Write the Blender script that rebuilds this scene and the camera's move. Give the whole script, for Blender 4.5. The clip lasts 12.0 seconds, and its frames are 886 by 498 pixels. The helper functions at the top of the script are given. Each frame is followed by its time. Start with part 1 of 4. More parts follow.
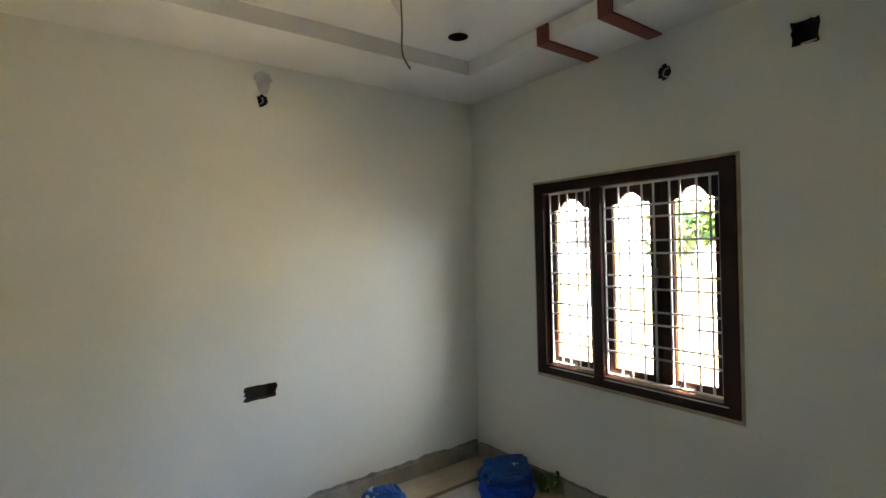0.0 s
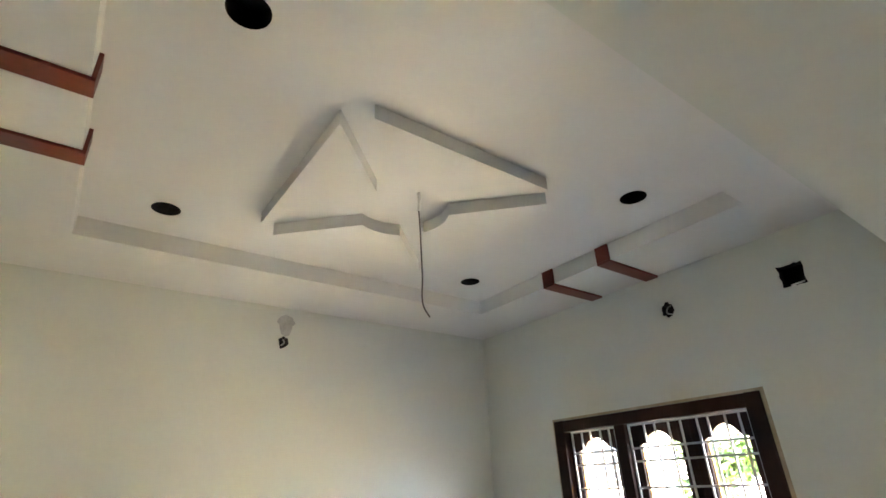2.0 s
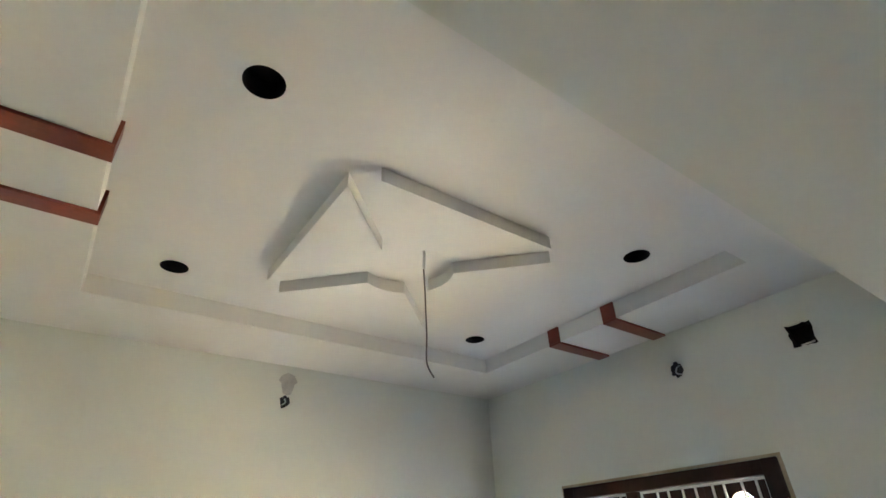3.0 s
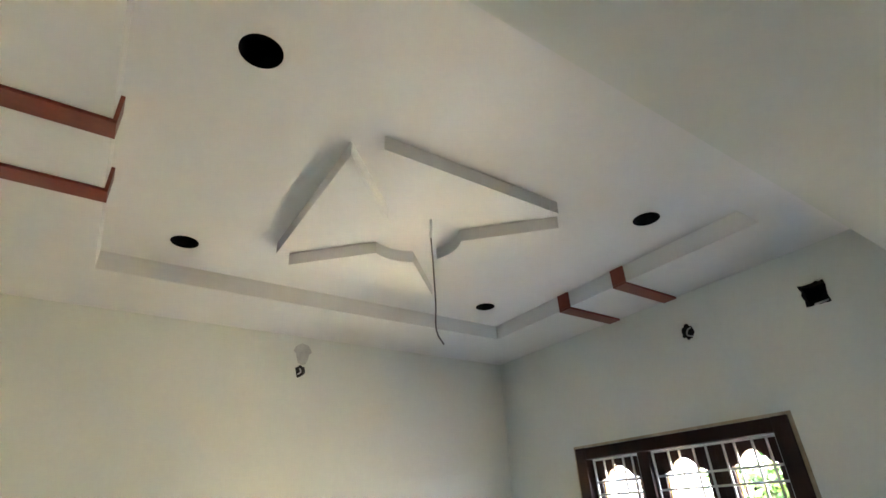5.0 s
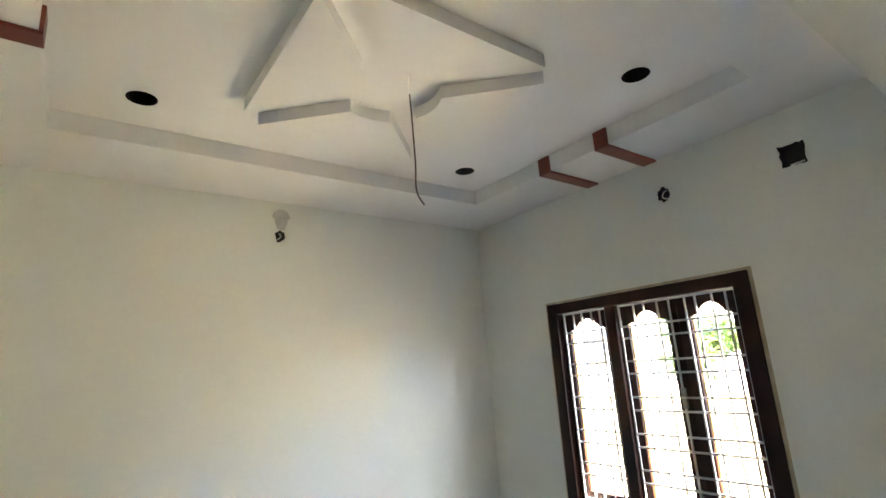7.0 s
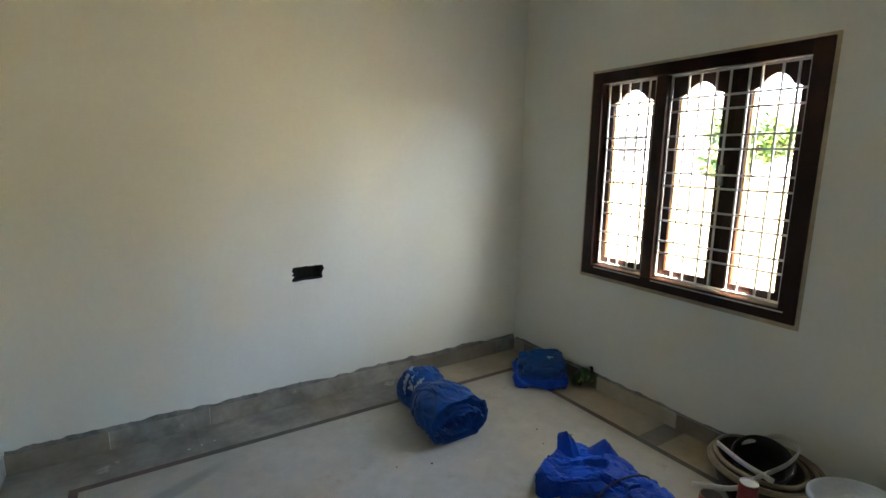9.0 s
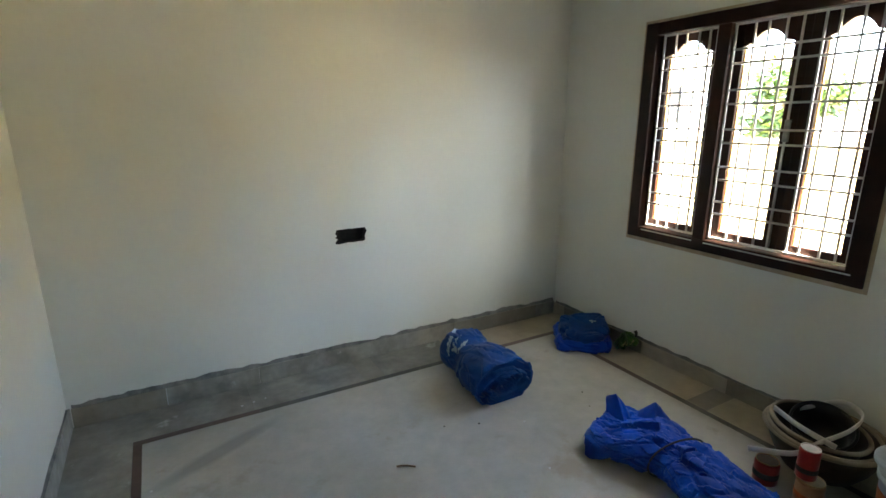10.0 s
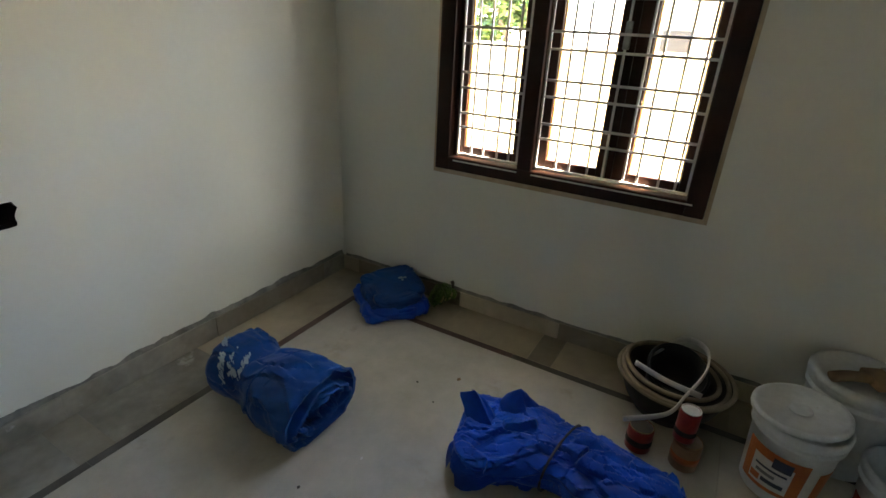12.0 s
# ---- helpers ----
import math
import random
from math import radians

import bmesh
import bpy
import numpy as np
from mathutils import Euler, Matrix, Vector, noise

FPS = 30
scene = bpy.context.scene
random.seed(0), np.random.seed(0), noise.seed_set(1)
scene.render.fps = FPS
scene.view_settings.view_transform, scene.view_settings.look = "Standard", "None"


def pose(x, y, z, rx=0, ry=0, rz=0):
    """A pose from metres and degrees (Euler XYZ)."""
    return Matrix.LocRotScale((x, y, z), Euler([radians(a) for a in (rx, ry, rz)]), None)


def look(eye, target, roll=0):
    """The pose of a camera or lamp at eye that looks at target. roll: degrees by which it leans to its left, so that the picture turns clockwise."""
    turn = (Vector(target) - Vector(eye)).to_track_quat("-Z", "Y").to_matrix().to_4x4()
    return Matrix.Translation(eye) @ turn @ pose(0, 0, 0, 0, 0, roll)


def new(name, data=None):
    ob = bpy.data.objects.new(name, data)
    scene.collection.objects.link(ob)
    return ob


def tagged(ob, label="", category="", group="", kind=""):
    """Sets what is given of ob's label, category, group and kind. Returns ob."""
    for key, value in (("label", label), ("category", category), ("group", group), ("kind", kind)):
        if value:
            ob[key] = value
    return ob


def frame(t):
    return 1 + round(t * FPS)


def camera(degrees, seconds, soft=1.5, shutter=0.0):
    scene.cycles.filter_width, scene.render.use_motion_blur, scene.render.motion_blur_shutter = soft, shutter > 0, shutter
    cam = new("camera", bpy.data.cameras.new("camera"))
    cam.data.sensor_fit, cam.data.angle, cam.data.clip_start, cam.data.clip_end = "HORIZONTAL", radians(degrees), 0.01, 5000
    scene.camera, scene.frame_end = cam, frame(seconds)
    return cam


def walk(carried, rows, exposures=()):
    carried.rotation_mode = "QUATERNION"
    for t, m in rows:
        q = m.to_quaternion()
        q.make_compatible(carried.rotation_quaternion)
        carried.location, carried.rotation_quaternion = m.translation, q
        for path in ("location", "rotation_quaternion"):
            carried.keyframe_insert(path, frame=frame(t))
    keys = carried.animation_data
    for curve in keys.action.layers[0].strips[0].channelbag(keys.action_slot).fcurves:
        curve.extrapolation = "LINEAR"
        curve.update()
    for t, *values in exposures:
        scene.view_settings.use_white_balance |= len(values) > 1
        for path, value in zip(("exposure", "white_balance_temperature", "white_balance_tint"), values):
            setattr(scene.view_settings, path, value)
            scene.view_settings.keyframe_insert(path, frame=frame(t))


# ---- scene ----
cam = camera(83.4, 12.0)
PATH = [
    (0, (2.076, 3.58, 1.578), (3.281, 5.176, 1.568), -1.5),
    (0.5, (2.043, 3.588, 1.585), (3.204, 5.203, 1.799), -1.9),
    (1, (2.036, 3.573, 1.621), (3.132, 5.161, 2.146), -2.3),
    (1.5, (2.036, 3.57, 1.634), (3.16, 5.059, 2.355), -2.6),
    (2, (2.025, 3.573, 1.636), (3.112, 5.016, 2.493), -2.5),
    (2.5, (2.023, 3.564, 1.637), (3.077, 4.952, 2.619), -2.8),
    (3, (2.016, 3.558, 1.645), (3.032, 4.924, 2.695), -2.2),
    (5, (2.033, 3.554, 1.642), (3.043, 4.998, 2.587), -2.9),
    (5.5, (2.027, 3.572, 1.64), (3.062, 5.034, 2.527), -3.2),
    (6, (2.03, 3.575, 1.64), (3.099, 5.071, 2.429), -3.3),
    (6.5, (2.032, 3.592, 1.635), (3.155, 5.119, 2.27), -3.3),
    (7, (2.048, 3.599, 1.614), (3.214, 5.156, 2.078), -3.8),
    (7.5, (2.07, 3.596, 1.599), (3.216, 5.221, 1.817), -3.3),
    (7.7, (2.073, 3.612, 1.59), (3.222, 5.244, 1.723), -3.3),
    (9.3, (2.053, 3.662, 1.442), (3.049, 5.343, 1.013), 1.0),
    (9.5, (2.03, 3.675, 1.436), (2.965, 5.385, 0.987), 1.2),
    (10, (1.987, 3.737, 1.429), (2.951, 5.416, 0.931), 0.1),
    (10.5, (2.179, 3.906, 1.413), (3.271, 5.501, 0.901), -0.9),
    (11, (2.285, 4.083, 1.398), (3.443, 5.581, 0.754), 2.2),
    (11.5, (2.276, 4.399, 1.416), (3.698, 5.646, 0.767), 2.8),
    (12, (2.409, 4.57, 1.383), (4.005, 5.458, 0.569), 3.0),
]
EXPOSURES = [(0, 5.46, 6820, 12), (1, 5.88, 6550, 14), (1.5, 5.88, 6500, 14), (2, 6.13, 6400, 14), (3, 6.14, 6150, 13), (6.5, 6.24, 6250, 13), (7, 6.18, 6400, 13), (7.5, 5.84, 6720, 13), (9.5, 5.64, 6770, 10), (11, 5.58, 6770, 9), (11.5, 5.21, 6820, 9), (12, 5.14, 7220, 12)]
walk(cam, [(t, look(eye, target, roll)) for t, eye, target, roll in PATH], EXPOSURES)

# ---- world, sun, exposure ----
world = bpy.data.worlds.new("sky_world")
scene.world = world
world.use_nodes = True
wn = world.node_tree
sky = wn.nodes.new("ShaderNodeTexSky")
sky.sky_type = "NISHITA"
sky.sun_disc = False
sky.sun_elevation = radians(73)
sky.sun_rotation = radians(162)
wn.links.new(sky.outputs[0], wn.nodes["Background"].inputs[0])
wn.nodes["Background"].inputs[1].default_value = 0.12

sun_data = bpy.data.lights.new("sun", "SUN")
sun_data.energy, sun_data.angle, sun_data.color = 5.0, radians(0.5), (1.0, 0.92, 0.76)
sun = new("sun", sun_data)
sun.matrix_world = look((4.2, -13.0, 47.0), (0, 0, 0))

# added lamp high outside, out of view, standing in for sky light through the window
lamp_data = bpy.data.lights.new("sky_fill_lamp", "AREA")
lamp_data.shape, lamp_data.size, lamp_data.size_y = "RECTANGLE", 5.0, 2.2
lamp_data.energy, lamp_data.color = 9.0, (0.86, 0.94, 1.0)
sky_fill_lamp = new("sky_fill_lamp", lamp_data)
sky_fill_lamp.matrix_world = look((6.3, 4.9, 4.6), (4.45, 5.2, 1.3))

# second added lamp outside, for the low southern sky; brightens the north wall
side_data = bpy.data.lights.new("side_fill_lamp", "AREA")
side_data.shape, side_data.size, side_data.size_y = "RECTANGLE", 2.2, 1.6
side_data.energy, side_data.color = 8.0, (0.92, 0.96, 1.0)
side_fill_lamp = new("side_fill_lamp", side_data)
side_fill_lamp.matrix_world = look((6.1, 2.5, 2.4), (4.5, 5.2, 1.35))

# ---- plan, metres ----
XW, XE, YN = 1.482, 4.53, 6.44          # room walls
YB, Z_HEAD = 3.77, 2.045               # room side and underside of the deep lintel
Z_RIM, Z_TRAY = 2.642, 2.73            # false ceiling, rim and raised tray
TX0, TX1, TY0, TY1 = 1.886, 4.108, 4.262, 5.952
WY0, WY1, WZ0, WZ1 = 4.5845, 5.8145, 0.7395, 1.964   # window frame, outside
HX0, HY0, Z_HALL = -4.0, -3.0, 4.05       # hall behind
OUT, OUT_E = 0.23, 0.115               # wall thickness, and of the wall with the window


# ---- materials ----
def mat_base(name, rough=0.8, metal=0.0):
    m = bpy.data.materials.new(name)
    m.use_nodes = True
    p = m.node_tree.nodes["Principled BSDF"]
    p.inputs["Roughness"].default_value = rough
    p.inputs["Metallic"].default_value = metal
    return m, m.node_tree, p


def noise_node(t, scale, detail=4.0, rough=0.6, stretch=None):
    co = t.nodes.new("ShaderNodeTexCoord")
    n = t.nodes.new("ShaderNodeTexNoise")
    n.inputs["Scale"].default_value = scale
    n.inputs["Detail"].default_value = detail
    n.inputs["Roughness"].default_value = rough
    if stretch:
        mp = t.nodes.new("ShaderNodeMapping")
        mp.inputs["Scale"].default_value = stretch
        t.links.new(co.outputs["Object"], mp.inputs[0])
        t.links.new(mp.outputs[0], n.inputs["Vector"])
    else:
        t.links.new(co.outputs["Object"], n.inputs["Vector"])
    return n


def ramp(t, src, stops):
    r = t.nodes.new("ShaderNodeValToRGB")
    els = r.color_ramp.elements
    while len(els) < len(stops):
        els.new(0.5)
    for e, (pos, c) in zip(els, stops):
        e.position, e.color = pos, (*c, 1)
    t.links.new(src, r.inputs[0])
    return r


def mix(t, fac, a, b, mode="MIX"):
    n = t.nodes.new("ShaderNodeMix")
    n.data_type, n.blend_type = "RGBA", mode
    for sock, v in ((n.inputs[0], fac), (n.inputs[6], a), (n.inputs[7], b)):
        if isinstance(v, (int, float)):
            sock.default_value = v
        elif isinstance(v, tuple):
            sock.default_value = (*v, 1)
        else:
            t.links.new(v, sock)
    return n.outputs[2]


def bump(t, p, src, strength, dist):
    b = t.nodes.new("ShaderNodeBump")
    b.inputs["Strength"].default_value = strength
    b.inputs["Distance"].default_value = dist
    t.links.new(src, b.inputs["Height"])
    t.links.new(b.outputs[0], p.inputs["Normal"])


def two_scale(name, dark, light, rough, big, small, metal=0.0, relief=0.15, depth=0.002, per_piece=0.0, stretch=None, spots=None, grain=0.55, spec=0.5):
    """Colour varied at two scales, with fine relief; per_piece varies whole pieces."""
    m, t, p = mat_base(name, rough, metal)
    n1, n2 = noise_node(t, big, 3), noise_node(t, small, 6, 0.65, stretch)
    c = ramp(t, n1.outputs["Fac"], [(0.32, dark), (0.68, light)]).outputs[0]
    g = ramp(t, n2.outputs["Fac"], [(0.3, (0.72, 0.72, 0.72)), (0.7, (1, 1, 1))]).outputs[0]
    c = mix(t, grain, c, g, "MULTIPLY")
    if spots:
        n3 = noise_node(t, spots[1], 5, 0.7)
        f = ramp(t, n3.outputs["Fac"], [(spots[2], (0, 0, 0)), (spots[2] + 0.09, (1, 1, 1))]).outputs[0]
        c = mix(t, f, c, spots[0])
    if per_piece:
        oi = t.nodes.new("ShaderNodeObjectInfo")
        v = ramp(t, oi.outputs["Random"], [(0, (1 - per_piece,) * 3), (1, (1, 1, 1))]).outputs[0]
        c = mix(t, 1.0, c, v, "MULTIPLY")
    p.inputs["Specular IOR Level"].default_value = spec
    t.links.new(c, p.inputs["Base Color"])
    bump(t, p, n2.outputs["Fac"], relief, depth)
    return m


M_WALL = two_scale("wall_paint", (0.74, 0.757, 0.692), (0.785, 0.80, 0.74), 0.75, 1.1, 40, relief=0.06, depth=0.001, grain=0.10)
M_CEIL = two_scale("ceiling_paint", (0.81, 0.80, 0.77), (0.85, 0.84, 0.815), 0.7, 1.4, 35, relief=0.05, depth=0.001, grain=0.08)
M_CEMENT = two_scale("raw_cement", (0.13, 0.135, 0.13), (0.32, 0.315, 0.28), 0.95, 12, 70, relief=0.5, depth=0.004)
# near black: the depth shade of the recesses is put into this colour
M_HOLE = two_scale("cavity_shade_black", (0.004, 0.004, 0.0035), (0.020, 0.018, 0.016), 0.95, 20, 90, relief=0.6, depth=0.006)
M_PATCH = two_scale("plaster_patch", (0.50, 0.50, 0.47), (0.66, 0.66, 0.62), 0.9, 14, 60, relief=0.2, depth=0.002)
M_BROWN = two_scale("red_brown_enamel", (0.20, 0.033, 0.016), (0.25, 0.045, 0.022), 0.35, 8, 60, relief=0.05, depth=0.001)
M_FRAME = two_scale("dark_stained_teak", (0.016, 0.005, 0.003), (0.050, 0.014, 0.0065), 0.46, 5, 40, relief=0.15, depth=0.001, stretch=(4, 4, 0.5), spec=0.25)
M_RAWWOOD = two_scale("unpainted_putty_edge", (0.42, 0.33, 0.21), (0.60, 0.51, 0.38), 0.85, 7, 50, relief=0.2, depth=0.002)
# raw wood, with the sunlit yellow of the stile edges put into its colour
M_BEAD = two_scale("sunlit_yellow_wood", (0.34, 0.19, 0.055), (0.52, 0.31, 0.10), 0.6, 6, 45, relief=0.15, depth=0.001, stretch=(4, 4, 0.5))
M_GRILLE = two_scale("white_grille_paint", (0.70, 0.68, 0.66), (0.80, 0.78, 0.76), 0.4, 12, 90, relief=0.05, depth=0.0005)
M_SLAB = two_scale("pale_polished_stone", (0.41, 0.385, 0.32), (0.54, 0.515, 0.44), 0.42, 1.6, 14, relief=0.04, depth=0.001, per_piece=0.1, spots=((0.36, 0.315, 0.24), 1.9, 0.57))
M_BORDER = two_scale("border_stone", (0.39, 0.325, 0.225), (0.52, 0.445, 0.32), 0.45, 3, 18, relief=0.06, depth=0.001, per_piece=0.05, spots=((0.50, 0.48, 0.42), 5, 0.66))
M_BORDERGREY = two_scale("grey_border_stone", (0.20, 0.195, 0.165), (0.40, 0.375, 0.31), 0.45, 4.5, 22, relief=0.08, depth=0.001, per_piece=0.10, spots=((0.47, 0.46, 0.42), 6, 0.62), grain=0.8)
M_SKIRTGREY = two_scale("cement_smeared_skirting", (0.21, 0.205, 0.175), (0.44, 0.42, 0.355), 0.6, 6, 26, relief=0.2, depth=0.0015, per_piece=0.12, spots=((0.48, 0.47, 0.43), 7, 0.60))
M_DARKSLAB = two_scale("grey_green_stone", (0.25, 0.225, 0.17), (0.34, 0.31, 0.245), 0.45, 6, 25, relief=0.06, depth=0.001, per_piece=0.15)
M_SKIRT = two_scale("skirting_stone", (0.40, 0.35, 0.26), (0.53, 0.475, 0.37), 0.5, 4, 22, relief=0.1, depth=0.0015, per_piece=0.15)
M_STRIPE = two_scale("red_brown_stone_strip", (0.10, 0.055, 0.042), (0.17, 0.10, 0.08), 0.4, 5, 30, relief=0.06, depth=0.001, per_piece=0.3)
M_STRIPE2 = two_scale("dark_grey_stone_strip", (0.075, 0.07, 0.058), (0.14, 0.13, 0.11), 0.45, 5, 30, relief=0.06, depth=0.001, per_piece=0.3)
M_GROUT = two_scale("grout", (0.16, 0.15, 0.13), (0.26, 0.25, 0.22), 0.9, 9, 60)
M_TARP = two_scale("blue_tarpaulin", (0.001, 0.040, 0.33), (0.002, 0.095, 0.62), 0.40, 5, 38, relief=0.4, depth=0.004, spec=0.18)
M_TARPW = two_scale("blue_tarpaulin_splashed", (0.0008, 0.034, 0.16), (0.0015, 0.074, 0.30), 0.40, 5, 30, relief=0.4, depth=0.004, spec=0.20)
M_SPLASH = two_scale("dried_white_paint", (0.30, 0.40, 0.50), (0.52, 0.60, 0.66), 0.8, 20, 60)
M_STRING = two_scale("dark_cord", (0.012, 0.014, 0.02), (0.035, 0.04, 0.05), 0.8, 30, 90)
M_RUBBER = two_scale("dusty_brown_rubber", (0.030, 0.022, 0.015), (0.085, 0.066, 0.046), 0.75, 6, 35, relief=0.2, depth=0.002)
M_RIMDUST = two_scale("cement_dusted_rim", (0.21, 0.17, 0.12), (0.38, 0.31, 0.22), 0.85, 8, 45, relief=0.25, depth=0.002)
M_BLACK = two_scale("black_plastic", (0.006, 0.006, 0.006), (0.018, 0.017, 0.016), 0.35, 10, 50)
M_PVC = two_scale("white_pvc", (0.62, 0.60, 0.56), (0.76, 0.74, 0.69), 0.45, 10, 50)
M_RED = two_scale("red_printed_tin", (0.24, 0.016, 0.010), (0.36, 0.026, 0.016), 0.3, 15, 60, relief=0.03)
M_TIN = two_scale("bare_tin", (0.74, 0.75, 0.76), (0.88, 0.88, 0.88), 0.38, 15, 80, metal=0.7, relief=0.05)
M_BRASS = two_scale("yellowed_tin_rim", (0.28, 0.19, 0.09), (0.42, 0.30, 0.15), 0.35, 15, 80, metal=0.8)
M_TAN = two_scale("tan_printed_tin", (0.28, 0.14, 0.07), (0.40, 0.24, 0.14), 0.45, 12, 60)
M_BUCKET = two_scale("white_bucket_plastic", (0.58, 0.63, 0.66), (0.72, 0.76, 0.78), 0.36, 6, 40, relief=0.05, spots=((0.40, 0.40, 0.36), 6, 0.64))
M_ORANGE = two_scale("orange_print", (0.42, 0.10, 0.022), (0.55, 0.15, 0.03), 0.45, 12, 60)
M_WHITEPRINT = two_scale("white_print", (0.58, 0.58, 0.57), (0.68, 0.68, 0.67), 0.45, 12, 60)
M_BLUEPRINT = two_scale("dark_blue_print", (0.02, 0.025, 0.05), (0.04, 0.05, 0.10), 0.45, 12, 60)
M_GREEN = two_scale("green_wrapper", (0.010, 0.036, 0.008), (0.15, 0.29, 0.045), 0.3, 25, 60, relief=0.2)
M_YELLOW = two_scale("yellow_print", (0.55, 0.52, 0.22), (0.70, 0.66, 0.36), 0.35, 25, 60)
M_STICK = two_scale("raw_wood", (0.17, 0.105, 0.055), (0.31, 0.20, 0.11), 0.7, 8, 50, stretch=(1, 8, 8))
M_DEBRIS = two_scale("dark_debris", (0.03, 0.028, 0.025), (0.09, 0.08, 0.07), 0.9, 20, 80)
M_CHIP = two_scale("white_chip", (0.6, 0.6, 0.58), (0.75, 0.75, 0.72), 0.8, 20, 80)
M_CABLE = two_scale("grey_cable", (0.10, 0.09, 0.08), (0.20, 0.18, 0.16), 0.6, 30, 90)
M_STEEL = two_scale("dull_steel", (0.30, 0.30, 0.30), (0.45, 0.45, 0.45), 0.45, 30, 90, metal=0.9)
M_GROUND = two_scale("dusty_ground", (0.48, 0.39, 0.26), (0.60, 0.50, 0.36), 0.95, 0.7, 12, relief=0.4, depth=0.01)
M_CREAM = two_scale("cream_render", (0.52, 0.44, 0.28), (0.60, 0.52, 0.35), 0.9, 1.2, 30, relief=0.2, depth=0.003)
M_HOUSE = two_scale("white_house_render", (0.70, 0.70, 0.68), (0.78, 0.78, 0.76), 0.9, 0.6, 20)
M_GREY = two_scale("grey_paint", (0.16, 0.17, 0.18), (0.26, 0.27, 0.28), 0.7, 2, 20)
M_APRON = two_scale("pale_sandy_concrete", (0.83, 0.76, 0.635), (0.89, 0.825, 0.705), 0.9, 1.5, 20, grain=0.08)
M_DARKGLASS = two_scale("dark_window", (0.006, 0.006, 0.007), (0.014, 0.014, 0.015), 0.5, 2, 20)
M_BARK = two_scale("bark", (0.08, 0.06, 0.045), (0.17, 0.13, 0.10), 0.9, 6, 40, relief=0.6, depth=0.01)


def stained_slab():
    """The pale floor stone with one dull diagonal sweep mark on it."""
    t = M_SLAB.node_tree
    p = t.nodes["Principled BSDF"]
    src = p.inputs["Base Color"].links[0].from_socket
    co = t.nodes.new("ShaderNodeTexCoord")
    mp = t.nodes.new("ShaderNodeMapping")
    mp.vector_type = "TEXTURE"
    mp.inputs["Location"].default_value = (2.09, 5.90, 0)
    mp.inputs["Rotation"].default_value = (0, 0, radians(26))
    mp.inputs["Scale"].default_value = (0.36, 0.055, 1)
    t.links.new(co.outputs["Object"], mp.inputs[0])
    gr = t.nodes.new("ShaderNodeTexGradient")
    gr.gradient_type = "SPHERICAL"
    t.links.new(mp.outputs[0], gr.inputs[0])
    f = ramp(t, gr.outputs["Fac"], [(0.0, (0, 0, 0)), (0.5, (0.6, 0.6, 0.6))]).outputs[0]
    t.links.new(mix(t, f, src, (0.20, 0.20, 0.18)), p.inputs["Base Color"])


stained_slab()


def leaf_material():
    m, t, p = mat_base("leaves", 0.5)
    gi = t.nodes.new("ShaderNodeNewGeometry")
    c = ramp(t, gi.outputs["Random Per Island"], [(0, (0.010, 0.032, 0.002)), (0.55, (0.028, 0.066, 0.004)), (1, (0.060, 0.105, 0.006))])
    t.links.new(c.outputs[0], p.inputs["Base Color"])
    p.inputs["Transmission Weight"].default_value = 0.0
    p.inputs["Subsurface Weight"].default_value = 0.0
    return m


M_LEAF = leaf_material()


def glass_material():
    m, t, p = mat_base("window_glass", 0.02)
    tr = t.nodes.new("ShaderNodeBsdfTransparent")
    gl = t.nodes.new("ShaderNodeBsdfGlossy")
    gl.inputs["Roughness"].default_value = 0.03
    fr = t.nodes.new("ShaderNodeFresnel")
    fr.inputs[0].default_value = 1.35
    mx = t.nodes.new("ShaderNodeMixShader")
    t.links.new(fr.outputs[0], mx.inputs[0])
    t.links.new(tr.outputs[0], mx.inputs[1])
    t.links.new(gl.outputs[0], mx.inputs[2])
    t.links.new(mx.outputs[0], t.nodes["Material Output"].inputs[0])
    return m


M_GLASS = glass_material()


# ---- mesh helpers ----
def mesh_object(name, bm, material, smooth=False):
    bmesh.ops.recalc_face_normals(bm, faces=bm.faces)
    me = bpy.data.meshes.new(name)
    bm.to_mesh(me)
    bm.free()
    me.materials.append(material)
    if smooth:
        for f in me.polygons:
            f.use_smooth = True
    return new(name, me)


def part(name, bm, material, parent, label="", smooth=False):
    ob = mesh_object(name, bm, material, smooth)
    ob.parent = parent
    if label:
        ob["label"] = label
    return ob


def thing(name, label, category, at=(0, 0, 0), group="", kind=""):
    ob = new(name)
    ob.location = at
    ob.empty_display_size = 0.1
    return tagged(ob, label, category, group, kind)


def add_box(bm, x0, x1, y0, y1, z0, z1, bevel=0.0):
    vs = [bm.verts.new(v) for v in ((x0, y0, z0), (x1, y0, z0), (x1, y1, z0), (x0, y1, z0), (x0, y0, z1), (x1, y0, z1), (x1, y1, z1), (x0, y1, z1))]
    fs = [bm.faces.new([vs[i] for i in q]) for q in ((0, 3, 2, 1), (4, 5, 6, 7), (0, 1, 5, 4), (1, 2, 6, 5), (2, 3, 7, 6), (3, 0, 4, 7))]
    if bevel:
        bmesh.ops.bevel(bm, geom=list({e for f in fs for e in f.edges}), offset=bevel, segments=2, affect="EDGES", profile=0.6)


def box(x0, x1, y0, y1, z0, z1, bevel=0.0):
    bm = bmesh.new()
    add_box(bm, x0, x1, y0, y1, z0, z1, bevel)
    return bm


